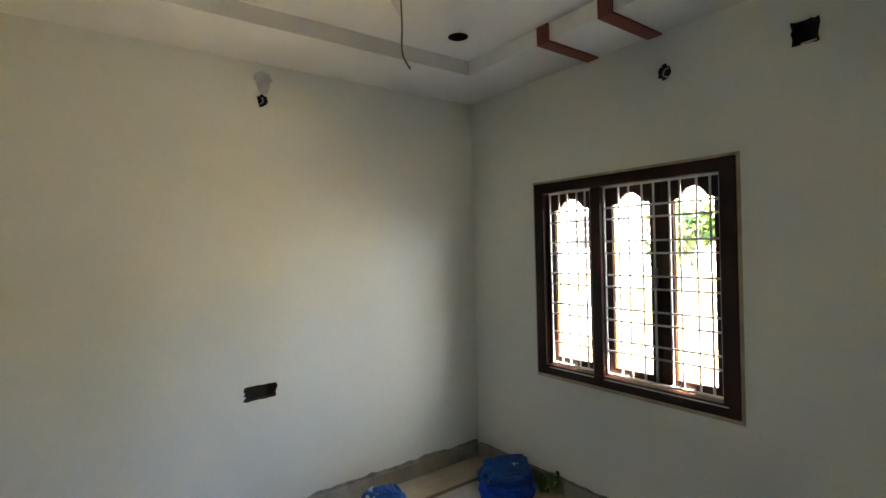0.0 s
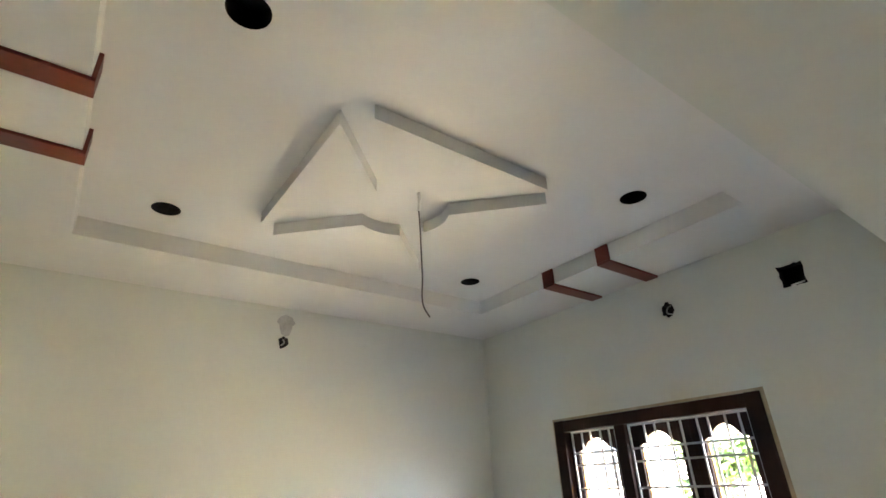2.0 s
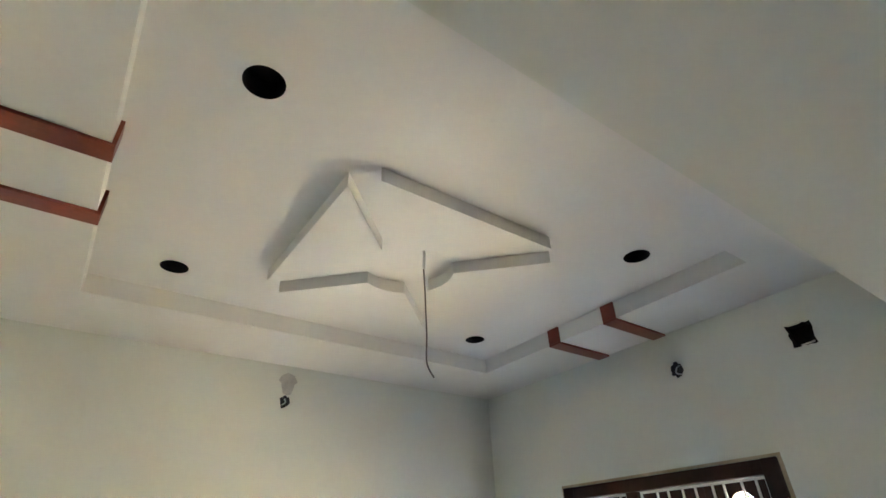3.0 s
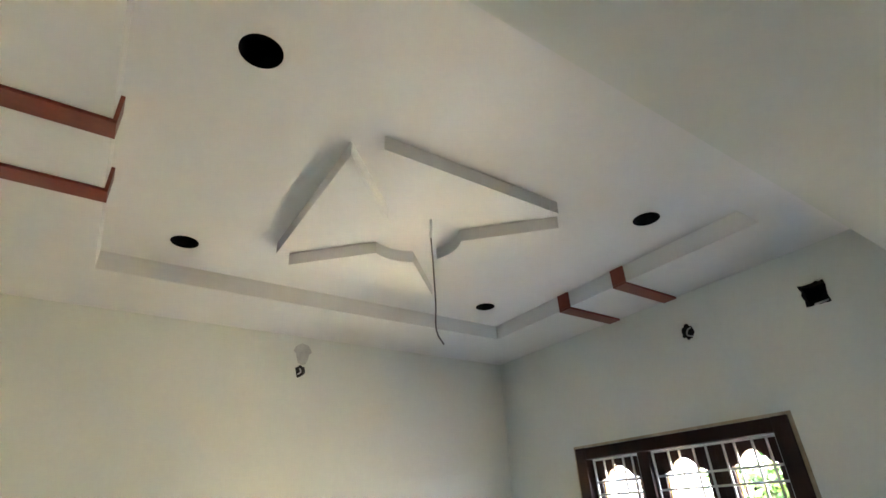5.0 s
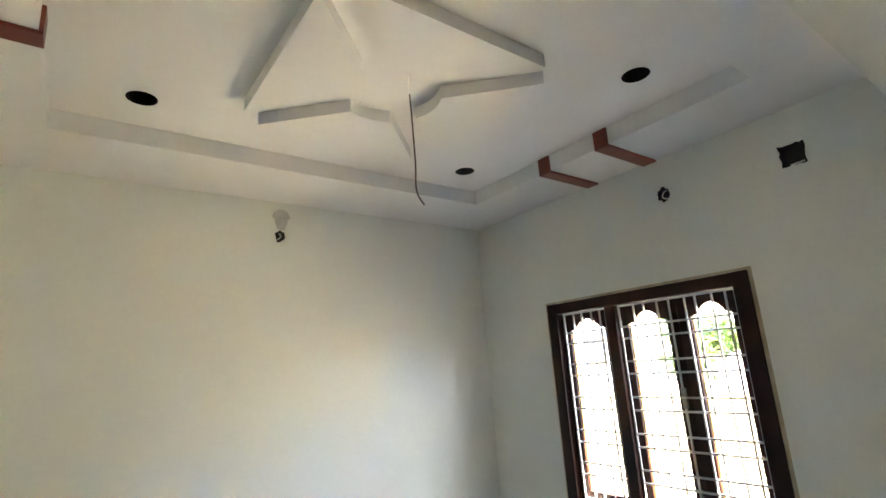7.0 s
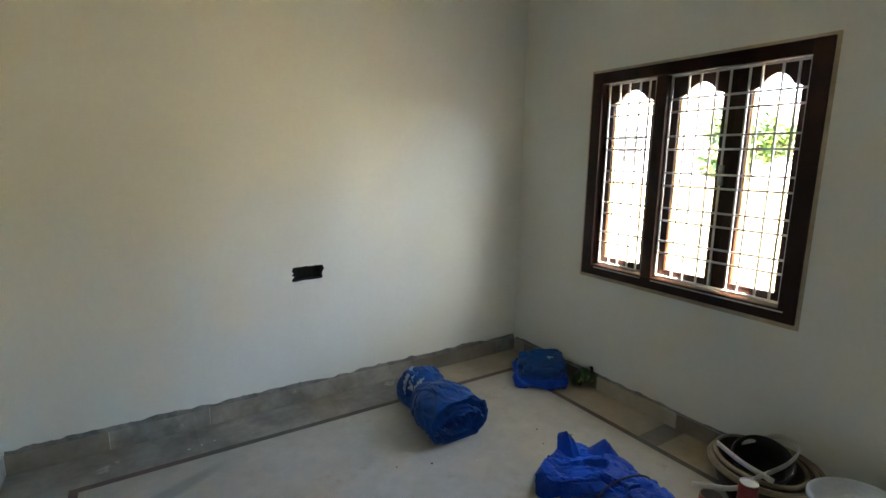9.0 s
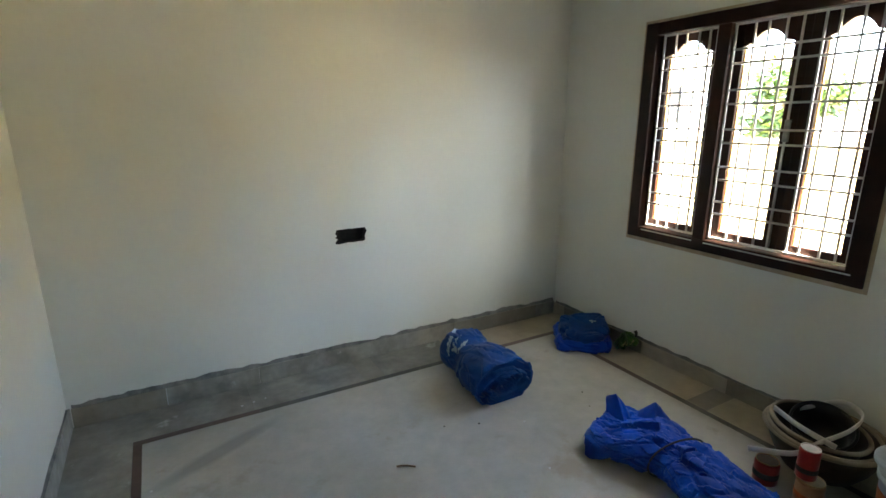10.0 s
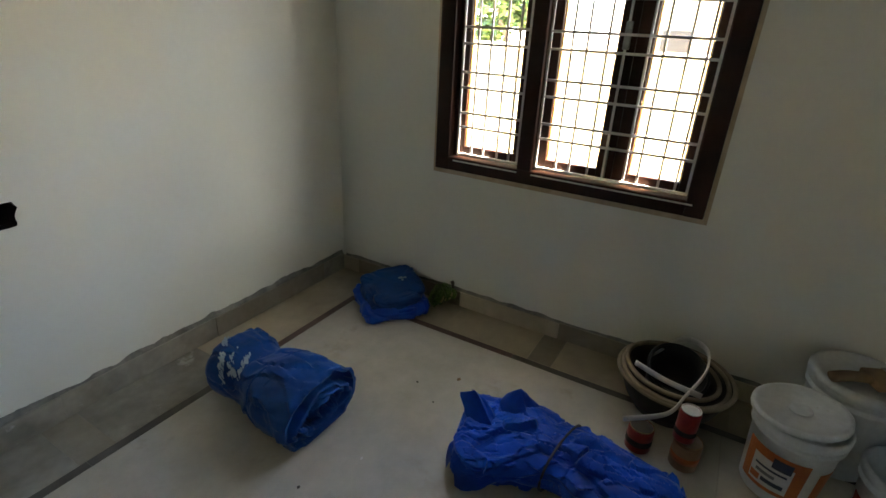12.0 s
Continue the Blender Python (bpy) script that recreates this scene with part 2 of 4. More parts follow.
def prism(poly, axis, a, b):
    """A polygon in the plane across axis, drawn out from a to b. x: (y, z); y: (x, z); z: (x, y)."""
    bm = bmesh.new()
    put = {"x": lambda p, h: (h, p[0], p[1]), "y": lambda p, h: (p[0], h, p[1]), "z": lambda p, h: (p[0], p[1], h)}[axis]
    lo = [bm.verts.new(put(p, a)) for p in poly]
    hi = [bm.verts.new(put(p, b)) for p in poly]
    n = len(poly)
    bm.faces.new(lo[::-1])
    bm.faces.new(hi)
    for i in range(n):
        bm.faces.new((lo[i], lo[(i + 1) % n], hi[(i + 1) % n], hi[i]))
    return bm


def lathe(profile, seg=40, wobble=0.0, closed=False):
    """Turns (radius, height) points round z."""
    bm = bmesh.new()
    rings = []
    for k, (r, z) in enumerate(profile):
        rings.append([bm.verts.new((r * (1 + wobble * math.sin(2 * a + 1)) * math.cos(a), r * (1 - wobble * math.sin(2 * a + 1)) * math.sin(a), z))
                      for a in (2 * math.pi * i / seg for i in range(seg))])
    for lo, hi in zip(rings, rings[1:] + (rings[:1] if closed else [])):
        for i in range(seg):
            bm.faces.new((lo[i], lo[(i + 1) % seg], hi[(i + 1) % seg], hi[i]))
    if not closed:
        for ring, r in ((rings[0], profile[0][0]), (rings[-1], profile[-1][0])):
            if r > 1e-4:
                bm.faces.new(ring)
    return bm


def tube(path, r, seg=8, flat=1.0):
    """A round or flattened tube along a path of points."""
    bm = bmesh.new()
    pts = [Vector(p) for p in path]
    rings = []
    for i, p in enumerate(pts):
        d = (pts[min(i + 1, len(pts) - 1)] - pts[max(i - 1, 0)]).normalized()
        up = Vector((0, 0, 1)) if abs(d.z) < 0.95 else Vector((1, 0, 0))
        u = d.cross(up).normalized()
        v = u.cross(d)
        rings.append([bm.verts.new(p + r * (math.cos(a) * u * flat + math.sin(a) * v)) for a in (2 * math.pi * k / seg for k in range(seg))])
    for lo, hi in zip(rings, rings[1:]):
        for i in range(seg):
            bm.faces.new((lo[i], lo[(i + 1) % seg], hi[(i + 1) % seg], hi[i]))
    bm.faces.new(rings[0])
    bm.faces.new(rings[-1])
    return bm


def spline(points, n=8):
    """A smooth path through points."""
    p = [Vector(q) for q in points]
    p = [2 * p[0] - p[1]] + p + [2 * p[-1] - p[-2]]
    out = []
    for i in range(1, len(p) - 2):
        for k in range(n):
            t = k / n
            out.append(0.5 * (2 * p[i] + (p[i + 1] - p[i - 1]) * t + (2 * p[i - 1] - 5 * p[i] + 4 * p[i + 1] - p[i + 2]) * t * t
                              + (3 * p[i] - p[i - 1] - 3 * p[i + 1] + p[i + 2]) * t ** 3))
    return out + [p[-2]]


def ridge(p, scale, octaves=3):
    """Creased noise, sharp along lines, 0 to 1."""
    v, amp, tot = 0.0, 1.0, 0.0
    q = Vector(p) * scale
    for _ in range(octaves):
        v += amp * (1 - min(1.0, 2.2 * abs(noise.noise(q))))
        tot += amp
        q, amp = q * 2.1 + Vector((3.1, 1.7, 5.3)), amp * 0.5
    return v / tot


# ---- structure: walls with openings and recesses ----
def ragged(u, v, a, b, c, d, shape):
    """How far a chipped outline draws in from its box, towards the middle."""
    n = noise.noise(Vector((u * 47, v * 47, 1.3))) + 0.7 * noise.noise(Vector((u * 130, v * 130, 6.1)))
    if shape == "lump":
        return (0.5 + 0.14 * n) * 0.92 / math.hypot((u - (a + b) / 2) / (b - a), (v - (c + d) / 2) / (d - c)) * (0.9 if u > (a + b) / 2 else 1.0)
    return 0.83 + 0.13 * n


def panel(bm, put, u0, u1, v0, v1, holes):
    """A flat face of u0..u1 by v0..v1 with recesses. put(u, v, d): the place, d deep into the wall.
    A hole: (u0, u1, v0, v1, depth, shape); depth None: an open cut. shape: 'round', 'chipped' or None."""
    us = sorted({u0, u1, *[h[0] for h in holes], *[h[1] for h in holes]})
    vs = sorted({v0, v1, *[h[2] for h in holes], *[h[3] for h in holes]})
    for a, b in zip(us, us[1:]):
        for c, d in zip(vs, vs[1:]):
            mu, mv = (a + b) / 2, (c + d) / 2
            if any(h[0] < mu < h[1] and h[2] < mv < h[3] for h in holes):
                continue
            bm.faces.new([bm.verts.new(put(*q)) for q in ((a, c, 0), (b, c, 0), (b, d, 0), (a, d, 0))])
    for h in holes:
        if h[4] is None:
            continue
        a, b, c, d, deep, shape = h
        n = 7
        ring = [(a + (b - a) * i / n, c) for i in range(n)] + [(b, c + (d - c) * i / n) for i in range(n)] \
            + [(b - (b - a) * i / n, d) for i in range(n)] + [(a, d - (d - c) * i / n) for i in range(n)]
        mu, mv = (a + b) / 2, (c + d) / 2
        inner = []
        for i, (u, v) in enumerate(ring):
            if shape == "round":
                k = 0.44 * (b - a) / math.hypot(u - mu, v - mv)
            else:
                k = ragged(u, v, a, b, c, d, shape)
            inner.append((mu + (u - mu) * k, mv + (v - mv) * k))
        for i in range(len(ring)):
            j = (i + 1) % len(ring)
            bm.faces.new([bm.verts.new(put(*q)) for q in ((*ring[i], 0), (*ring[j], 0), (*inner[j], 0), (*inner[i], 0))])


def cavity(name, put, a, b, c, d, deep, shape, parent, label):
    """The inside of a recess, as an open box or drum behind the face, its shade painted near black."""
    bm = bmesh.new()
    n = 7
    ring = [(a + (b - a) * i / n, c) for i in range(n)] + [(b, c + (d - c) * i / n) for i in range(n)] \
        + [(b - (b - a) * i / n, d) for i in range(n)] + [(a, d - (d - c) * i / n) for i in range(n)]
    mu, mv = (a + b) / 2, (c + d) / 2
    inner = []
    for u, v in ring:
        if shape == "round":
            k = 0.44 * (b - a) / math.hypot(u - mu, v - mv)
        else:
            k = ragged(u, v, a, b, c, d, shape)
        inner.append((mu + (u - mu) * k, mv + (v - mv) * k))
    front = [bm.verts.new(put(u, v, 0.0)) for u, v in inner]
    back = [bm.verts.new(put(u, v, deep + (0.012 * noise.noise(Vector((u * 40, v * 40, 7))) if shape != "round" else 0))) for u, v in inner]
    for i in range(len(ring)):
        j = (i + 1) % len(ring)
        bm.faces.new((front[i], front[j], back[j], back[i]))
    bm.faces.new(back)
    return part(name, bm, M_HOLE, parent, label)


def to_north(u, v, d):
    return (u, YN + d, v)


def to_east(u, v, d):
    return (XE + d, u, v)


N_HOLES = [(2.814, 3.032, 0.737, 0.836, 0.05, "chipped"), (2.946, 3.016, 2.391, 2.472, 0.05, "lump")]
E_HOLES = [(WY0 + 0.004, WY1 - 0.004, WZ0 + 0.004, WZ1 - 0.004, None, None), (4.250, 4.367, 2.368, 2.486, 0.05, "chipped"), (4.879, 4.957, 2.391, 2.482, 0.05, "lump")]

bm = bmesh.new()
panel(bm, to_north, XW, XE, 0, Z_RIM, N_HOLES)
add_box(bm, XW - OUT, XE + OUT_E, YN + 0.075, YN + OUT, -0.35, 4.2)
for a, b in ((XW - OUT, XW - 0.002), (XE + 0.002, XE + OUT_E)):
    add_box(bm, a, b, YN + 0.002, YN + 0.075, -0.35, 4.2)
wall_north = tagged(mesh_object("wall_north", bm, M_WALL), "pale painted plaster wall with chased holes", "wall", kind="structure")
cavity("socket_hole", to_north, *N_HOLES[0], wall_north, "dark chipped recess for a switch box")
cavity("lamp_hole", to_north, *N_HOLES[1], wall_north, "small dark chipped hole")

bm = bmesh.new()
panel(bm, to_east, HY0, YN, 0, Z_HALL, E_HOLES)
y0, y1, z0, z1 = WY0 + 0.004, WY1 - 0.004, WZ0 + 0.004, WZ1 - 0.004
for q in ((HY0 - OUT, y0 - 0.13, -0.35, 4.2), (y1 + 0.13, YN, -0.35, 4.2), (y0 - 0.13, y1 + 0.13, -0.35, z0 - 0.03), (y0 - 0.13, y1 + 0.13, z1 + 0.02, 4.2)):
    add_box(bm, XE + 0.064, XE + OUT_E, *q)
for a, b, side in (((y0, z0), (y0, z1), 1), ((y1, z0), (y1, z1), 1), ((y0, z0), (y1, z0), 1), ((y0, z1), (y1, z1), 1)):
    bm.faces.new([bm.verts.new(v) for v in ((XE, *a), (XE, *b), (XE + 0.064, *b), (XE + 0.064, *a))])
for a, b, c_, d_ in ((y0 - 0.13, y0, z0 - 0.03, z1 + 0.02), (y1, y1 + 0.13, z0 - 0.03, z1 + 0.02), (y0, y1, z1, z1 + 0.02), (y0, y1, z0 - 0.03, z0)):
    bm.faces.new([bm.verts.new(v) for v in ((XE + 0.064, a, c_), (XE + 0.064, b, c_), (XE + 0.064, b, d_), (XE + 0.064, a, d_))])
wall_east = tagged(mesh_object("wall_east", bm, M_WALL), "pale painted plaster wall round the barred window", "wall", kind="structure")
cavity("box_hole", to_east, *E_HOLES[1], wall_east, "square dark recess with torn edges")
cavity("bulb_hole", to_east, *E_HOLES[2], wall_east, "small dark chipped hole")

tagged(mesh_object("wall_west", box(XW - OUT, XW, YB, YN, -0.35, 4.2), M_WALL), "pale painted plaster wall", "wall", kind="structure")
tagged(mesh_object("wall_hall_north", box(HX0 - OUT, XW - OUT - 0.001, YB, YB + OUT, -0.35, 4.2), M_WALL), "pale painted plaster wall of the hall", "wall", kind="structure")
# unseen slit added in the west wall, sized to light the east wall
bm = box(HX0 - OUT, HX0, HY0 - OUT, 2.17, -0.35, 4.2)
add_box(bm, HX0 - OUT, HX0, 2.17, 2.3, 2.1, 4.2)
add_box(bm, HX0 - OUT, HX0, 2.3, YB - 0.001, -0.35, 4.2)
tagged(mesh_object("wall_hall_west", bm, M_WALL), "pale painted plaster hall wall with an added slit that lets in fill light", "wall", kind="structure")
# unseen slit added in the south wall as fill light from the hall
bm = box(HX0, 3.06, HY0 - OUT, HY0, -0.35, 4.2)
add_box(bm, 3.06, 3.25, HY0 - OUT, HY0, 2.1, 4.2)
add_box(bm, 3.25, XE + 0.07, HY0 - OUT, HY0, -0.35, 4.2)
tagged(mesh_object("wall_hall_south", bm, M_WALL), "pale painted plaster wall of the hall with an added slit for fill light", "wall", kind="structure")

# short ends of wire left in the chased holes
def wire_end(points, parent):
    part("wire_end", tube(spline(points, 5), 0.004, 6), M_PATCH, parent, "short bent end of grey-white wire", True)


wire_end([(XE + 0.030, 4.905, 2.415), (XE + 0.006, 4.925, 2.425), (XE + 0.004, 4.915, 2.450), (XE + 0.020, 4.905, 2.462)], wall_east)
wire_end([(2.975, YN + 0.030, 2.42), (2.985, YN + 0.006, 2.43), (2.976, YN + 0.004, 2.45)], wall_north)
wire_end([(XE + 0.035, 4.28, 2.395), (XE + 0.008, 4.295, 2.385), (XE + 0.004, 4.325, 2.382)], wall_east)

# deep lintel between room and hall
tagged(mesh_object("lintel", box(HX0, XE - 0.001, 2.7, YB - 0.0005, Z_HEAD, 4.04), M_WALL), "deep plain plaster lintel between hall and room", "lintel", kind="structure")
tagged(mesh_object("ceiling_hall", box(HX0, XE - 0.001, HY0, 2.699, Z_HALL, Z_HALL + 0.15), M_WALL), "plain pale hall ceiling", "ceiling", kind="structure")
tagged(mesh_object("roof", box(HX0 - OUT, XE + OUT_E, HY0 - OUT - 2.2, YN + OUT, 4.201, 4.32), M_CEMENT), "flat concrete roof slab", "roof", kind="structure")

# false ceiling with a raised tray
LIGHTS = [(2.182, 5.703), (3.822, 5.703), (3.817, 4.565), (2.176, 4.540)]


def to_tray(u, v, d):
    return (u, v, Z_TRAY + d)


L_HOLES = [(x - 0.064, x + 0.064, y - 0.064, y + 0.064, 0.07, "round") for x, y in LIGHTS]
bm = bmesh.new()
panel(bm, to_tray, TX0, TX1, TY0, TY1, L_HOLES)
for q in ((XW, TX0, YB, YN), (TX1, XE, YB, YN), (TX0, TX1, YB, TY0), (TX0, TX1, TY1, YN)):
    bm.faces.new([bm.verts.new((x, y, Z_RIM)) for x, y in ((q[0], q[2]), (q[1], q[2]), (q[1], q[3]), (q[0], q[3]))])
c = [(TX0, TY0), (TX1, TY0), (TX1, TY1), (TX0, TY1)]
for i in range(4):
    (ax, ay), (bx, by) = c[i], c[(i + 1) % 4]
    bm.faces.new([bm.verts.new(v) for v in ((ax, ay, Z_RIM), (bx, by, Z_RIM), (bx, by, Z_TRAY), (ax, ay, Z_TRAY))])
add_box(bm, XW, XE, YB, YN, Z_TRAY + 0.08, 3.1)
ceiling = tagged(mesh_object("ceiling", bm, M_CEIL), "white plaster false ceiling with a raised tray", "ceiling", kind="structure")
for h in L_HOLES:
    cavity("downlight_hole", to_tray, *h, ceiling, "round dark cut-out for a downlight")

# square plaster relief cut by a diagonal cross, with a round middle
CX, CY, HALF, ZP, RC, GAP = 2.990, 5.130, 0.466, 2.674, 0.198, 0.056
relief = thing("ceiling_medallion", "white plaster square relief with crossed channels under the ceiling", "ceiling medallion", (CX, CY, ZP))
a0 = math.asin(GAP / RC)
s = GAP * math.sqrt(2)
for k in range(4):
    rot = Matrix.Rotation(math.pi / 2 * k, 2)
    poly = [Vector((-(HALF - s), -HALF)), Vector((HALF - s, -HALF))]
    e0, e1 = -math.pi / 4 - a0, -3 * math.pi / 4 + a0
    poly += [Vector((RC * math.cos(e0 + (e1 - e0) * i / 14), RC * math.sin(e0 + (e1 - e0) * i / 14))) for i in range(15)]
    part("plaster_triangle", prism([tuple(rot @ p) for p in poly], "z", 0, Z_TRAY - ZP), M_CEIL, relief)

# red-brown strips across the rim
for y, x0, x1, side in ((5.341, TX1, XE, 1), (4.961, TX1, XE, 1), (5.306, XW, TX0, -1), (4.929, XW, TX0, -1)):
    strip = thing("ceiling_strip", "red-brown painted strip bent over the ceiling rim", "trim", ((x0 + x1) / 2, y, Z_RIM), "red-brown strips on the ceiling rim")
    w, cx = 0.039, (x0 + x1) / 2
    part("soffit_board", box(x0 - cx + (-0.012 if side > 0 else 0.002), x1 - cx + (0.012 if side < 0 else -0.002), -w, w, -0.012, -0.0005, 0.002), M_BROWN, strip)
    ex = (x0 if side > 0 else x1) - cx
    part("upstand", box(ex - 0.012 if side > 0 else ex + 0.0005, ex - 0.0005 if side > 0 else ex + 0.012, -w, w, 0.0005, Z_TRAY - Z_RIM - 0.001, 0.002), M_BROWN, strip)

# fan hook and hanging cable
hook = thing("ceiling_cable", "thin grey cable hanging loose from a ceiling hook", "cable", (3.009, 5.028, Z_TRAY))
part("hook_rod", tube([(0, 0, 0), (0.002, 0.0, -0.02), (0.0, 0.004, -0.085)], 0.006), M_CEIL, hook, "white painted hook rod")
part("cable", tube(spline([(0.0, 0.004, -0.08), (0.006, 0.006, -0.16), (0.012, 0.01, -0.27), (0.016, 0.012, -0.37), (0.014, 0.014, -0.45), (0.022, 0.014, -0.49), (0.046, 0.012, -0.525)]), 0.003), M_CABLE, hook)

# plaster patch over the lamp hole
pts = []
for i in range(26):
    a = 2 * math.pi * i / 26
    k = 1 + 0.22 * noise.noise(Vector((math.cos(a) * 2, math.sin(a) * 2, 4)))
    pts.append((2.984 + 0.052 * k * math.cos(a) * (1.1 if math.sin(a) > 0 else 0.75), 2.535 + 0.066 * k * math.sin(a)))
tagged(mesh_object("plaster_patch", prism(pts, "y", YN - 0.003, YN + 0.0), M_PATCH), "grey-white rough plaster patch on the wall", "plaster patch", kind="structure")

# ---- window ----
window_1 = thing("window_1", "dark-stained wooden window with white iron bars and three closed shutters", "window", (XE, (WY0 + WY1) / 2, WZ0), kind="structure")
OY, OZ = (WY0 + WY1) / 2, WZ0
FD0, FD1 = -0.012, 0.066        # frame depth about the wall face
fw = 0.075


def wbox(x0, x1, y0, y1, z0, z1, bevel=0.0):
    """A box in the window's own axes from plan places."""
    return box(x0, x1, y0 - OY, y1 - OY, z0 - OZ, z1 - OZ, bevel)


part("frame_jamb", wbox(FD0, FD1, WY0, WY0 + fw, WZ0, WZ1, 0.006), M_FRAME, window_1)
part("frame_jamb", wbox(FD0, FD1, WY1 - fw, WY1, WZ0, WZ1, 0.006), M_FRAME, window_1)
part("frame_head", wbox(FD0, FD1, WY0 + fw - 0.002, WY1 - fw + 0.002, WZ1 - 0.066, WZ1 - 0.001, 0.006), M_FRAME, window_1)
part("frame_sill", wbox(FD0, FD1, WY0 + fw - 0.002, WY1 - fw + 0.002, WZ0 + 0.001, WZ0 + 0.066, 0.006), M_FRAME, window_1)
part("mullion", wbox(FD0 + 0.004, FD1, 5.3155, 5.3835, WZ0 + 0.06, WZ1 - 0.06, 0.006), M_FRAME, window_1)
# raw edge of putty round the frame
edge = part("putty_edge", wbox(-0.004, 0.0, WY0 - 0.017, WY0 - 0.0005, WZ0 - 0.020, WZ1 + 0.014), M_RAWWOOD, window_1, "unpainted tan putty edge")
part("putty_edge", wbox(-0.004, 0.0, WY1 + 0.0005, WY1 + 0.012, WZ0 - 0.020, WZ1 + 0.014), M_RAWWOOD, window_1)
part("putty_edge", wbox(-0.0045, 0.0, WY0 - 0.0005, WY1 + 0.0005, WZ0 - 0.0205, WZ0 - 0.0005), M_RAWWOOD, window_1)
part("putty_edge", wbox(-0.0045, 0.0, WY0 - 0.0005, WY1 + 0.0005, WZ1 + 0.0005, WZ1 + 0.0135), M_RAWWOOD, window_1)

# grille: two welded panels of flat bars
H_BARS = [1.7727, 1.7079, 1.5824, 1.5146, 1.3902, 1.3224, 1.2009, 1.1331, 1.0188, 0.9540]


def grille(y0, y1, uprights):
    g = part("grille", wbox(0.016, 0.026, y0, y0 + 0.010, 0.8153, 1.8962, 0.001), M_GRILLE, window_1, "white painted iron grille panel")
    bars = [(0.016, 0.026, y1 - 0.010, y1, 0.8153, 1.8962), (0.016, 0.026, y0 + 0.010, y1 - 0.010, 0.8153, 0.8265), (0.016, 0.026, y0 + 0.010, y1 - 0.010, 1.8860, 1.8962)]
    for b in bars:
        part("edge_bar", wbox(*b, 0.001), M_GRILLE, g)
    for y in uprights:
        part("upright_bar", wbox(0.021, 0.029, y - 0.0045, y + 0.0045, 0.8245, 1.8881), M_GRILLE, g)
    for z in H_BARS:
        part("cross_bar", wbox(0.012, 0.0205, y0 + 0.006, y1 - 0.006, z - 0.0052, z + 0.0052, 0.001), M_GRILLE, g)


grille(5.3915, 5.7125, [5.6375, 5.5745, 5.5025, 5.4425])
grille(4.6625, 5.3105, [5.2145, 5.1525, 5.0725, 5.0055, 4.9185, 4.8635, 4.7795, 4.7145])
part("grille_foot", wbox(FD0 - 0.003, FD0 + 0.001, 5.3795, 5.7145, 0.7880, 0.7941), M_GRILLE, window_1)
part("grille_foot", wbox(FD0 - 0.003, FD0 + 0.001, 4.6345, 5.3095, 0.7880, 0.7941), M_GRILLE, window_1)


def shutter(y0, y1, o0, o1, latch):
    """A closed shutter from y0 to y1, glazed between o0 and o1 under a scalloped top rail."""
    x0, x1 = 0.034, 0.060
    zb, zs, zp = 0.8589, 1.7838, 1.8486
    sh = part("shutter", wbox(x0, x1, y0, o0, 0.8083, 1.8952, 0.003), M_FRAME, window_1, "glazed dark wooden shutter")
    part("stile", wbox(x0, x1, o1, y1, 0.8083, 1.8952, 0.003), M_FRAME, sh)
    part("bottom_rail", wbox(x0, x1, o0, o1, 0.8083, zb, 0.003), M_FRAME, sh)
    w = o1 - o0
    poly = [(o0, 1.8952), (o0, zs)]
    for i in range(33):
        t = i / 32
        u = min(t, 1 - t) * 2
        z = zs + (0.010 * math.sin(u / 0.32 * math.pi / 2) if u < 0.32 else 0)
        if u >= 0.32:
            z = zs + 0.010 + (zp - zs - 0.010) * math.sin((u - 0.32) / 0.68 * math.pi / 2) ** 0.8
        poly.append((o0 + w * t, z))
    poly += [(o1, zs), (o1, 1.8952)]
    poly = [(y - OY, z - OZ) for y, z in poly]
    poly = [p for i, p in enumerate(poly) if i == 0 or (Vector(p) - Vector(poly[i - 1])).length > 1e-5]
    part("scalloped_rail", prism(poly, "x", x0 + 0.001, x1 - 0.001), M_FRAME, sh)
    pane = part("pane", wbox(0.046, 0.049, o0 + 0.0005, o1 - 0.0005, zb + 0.0005, zs - 0.001), M_GLASS, sh)
    pane.visible_shadow = False
    # added beads that carry the sunlit yellow look of the stile edges
    for y_ in (o0 + 0.0004, o1 - 0.0064):
        part("glazing_bead", wbox(0.0495, 0.0595, y_, y_ + 0.006, zb + 0.0006, zs - 0.002), M_BEAD, sh, "added bead of unpainted yellowish wood, coloured like a sunlit stile edge")
    if latch:
        part("latch", wbox(x0 - 0.014, x0, o0 - 0.045, o0 - 0.02, 1.3365, 1.4377, 0.003), M_STEEL, sh, "dull steel latch")
        part("tower_bolt", wbox(x0 - 0.012, x0, o0 - 0.04, o0 - 0.027, 0.8305, 0.9621, 0.003), M_STEEL, sh)


shutter(5.3845, 5.7415, 5.4265, 5.6825, False)
shutter(4.9710, 5.3145, 5.0365, 5.2665, True)
shutter(4.6575, 4.9700, 4.7015, 4.9055, False)

# ---- floor ----
NX0, NX1, NY = 1.745, 4.275, 6.165    # outer edges of the stripe
floor = tagged(mesh_object("floor", box(HX0, XE + 0.05, HY0, YN + 0.05, -0.35, -0.004), M_GROUT), "worn pale polished stone floor with a dark border line", "floor", kind="structure")

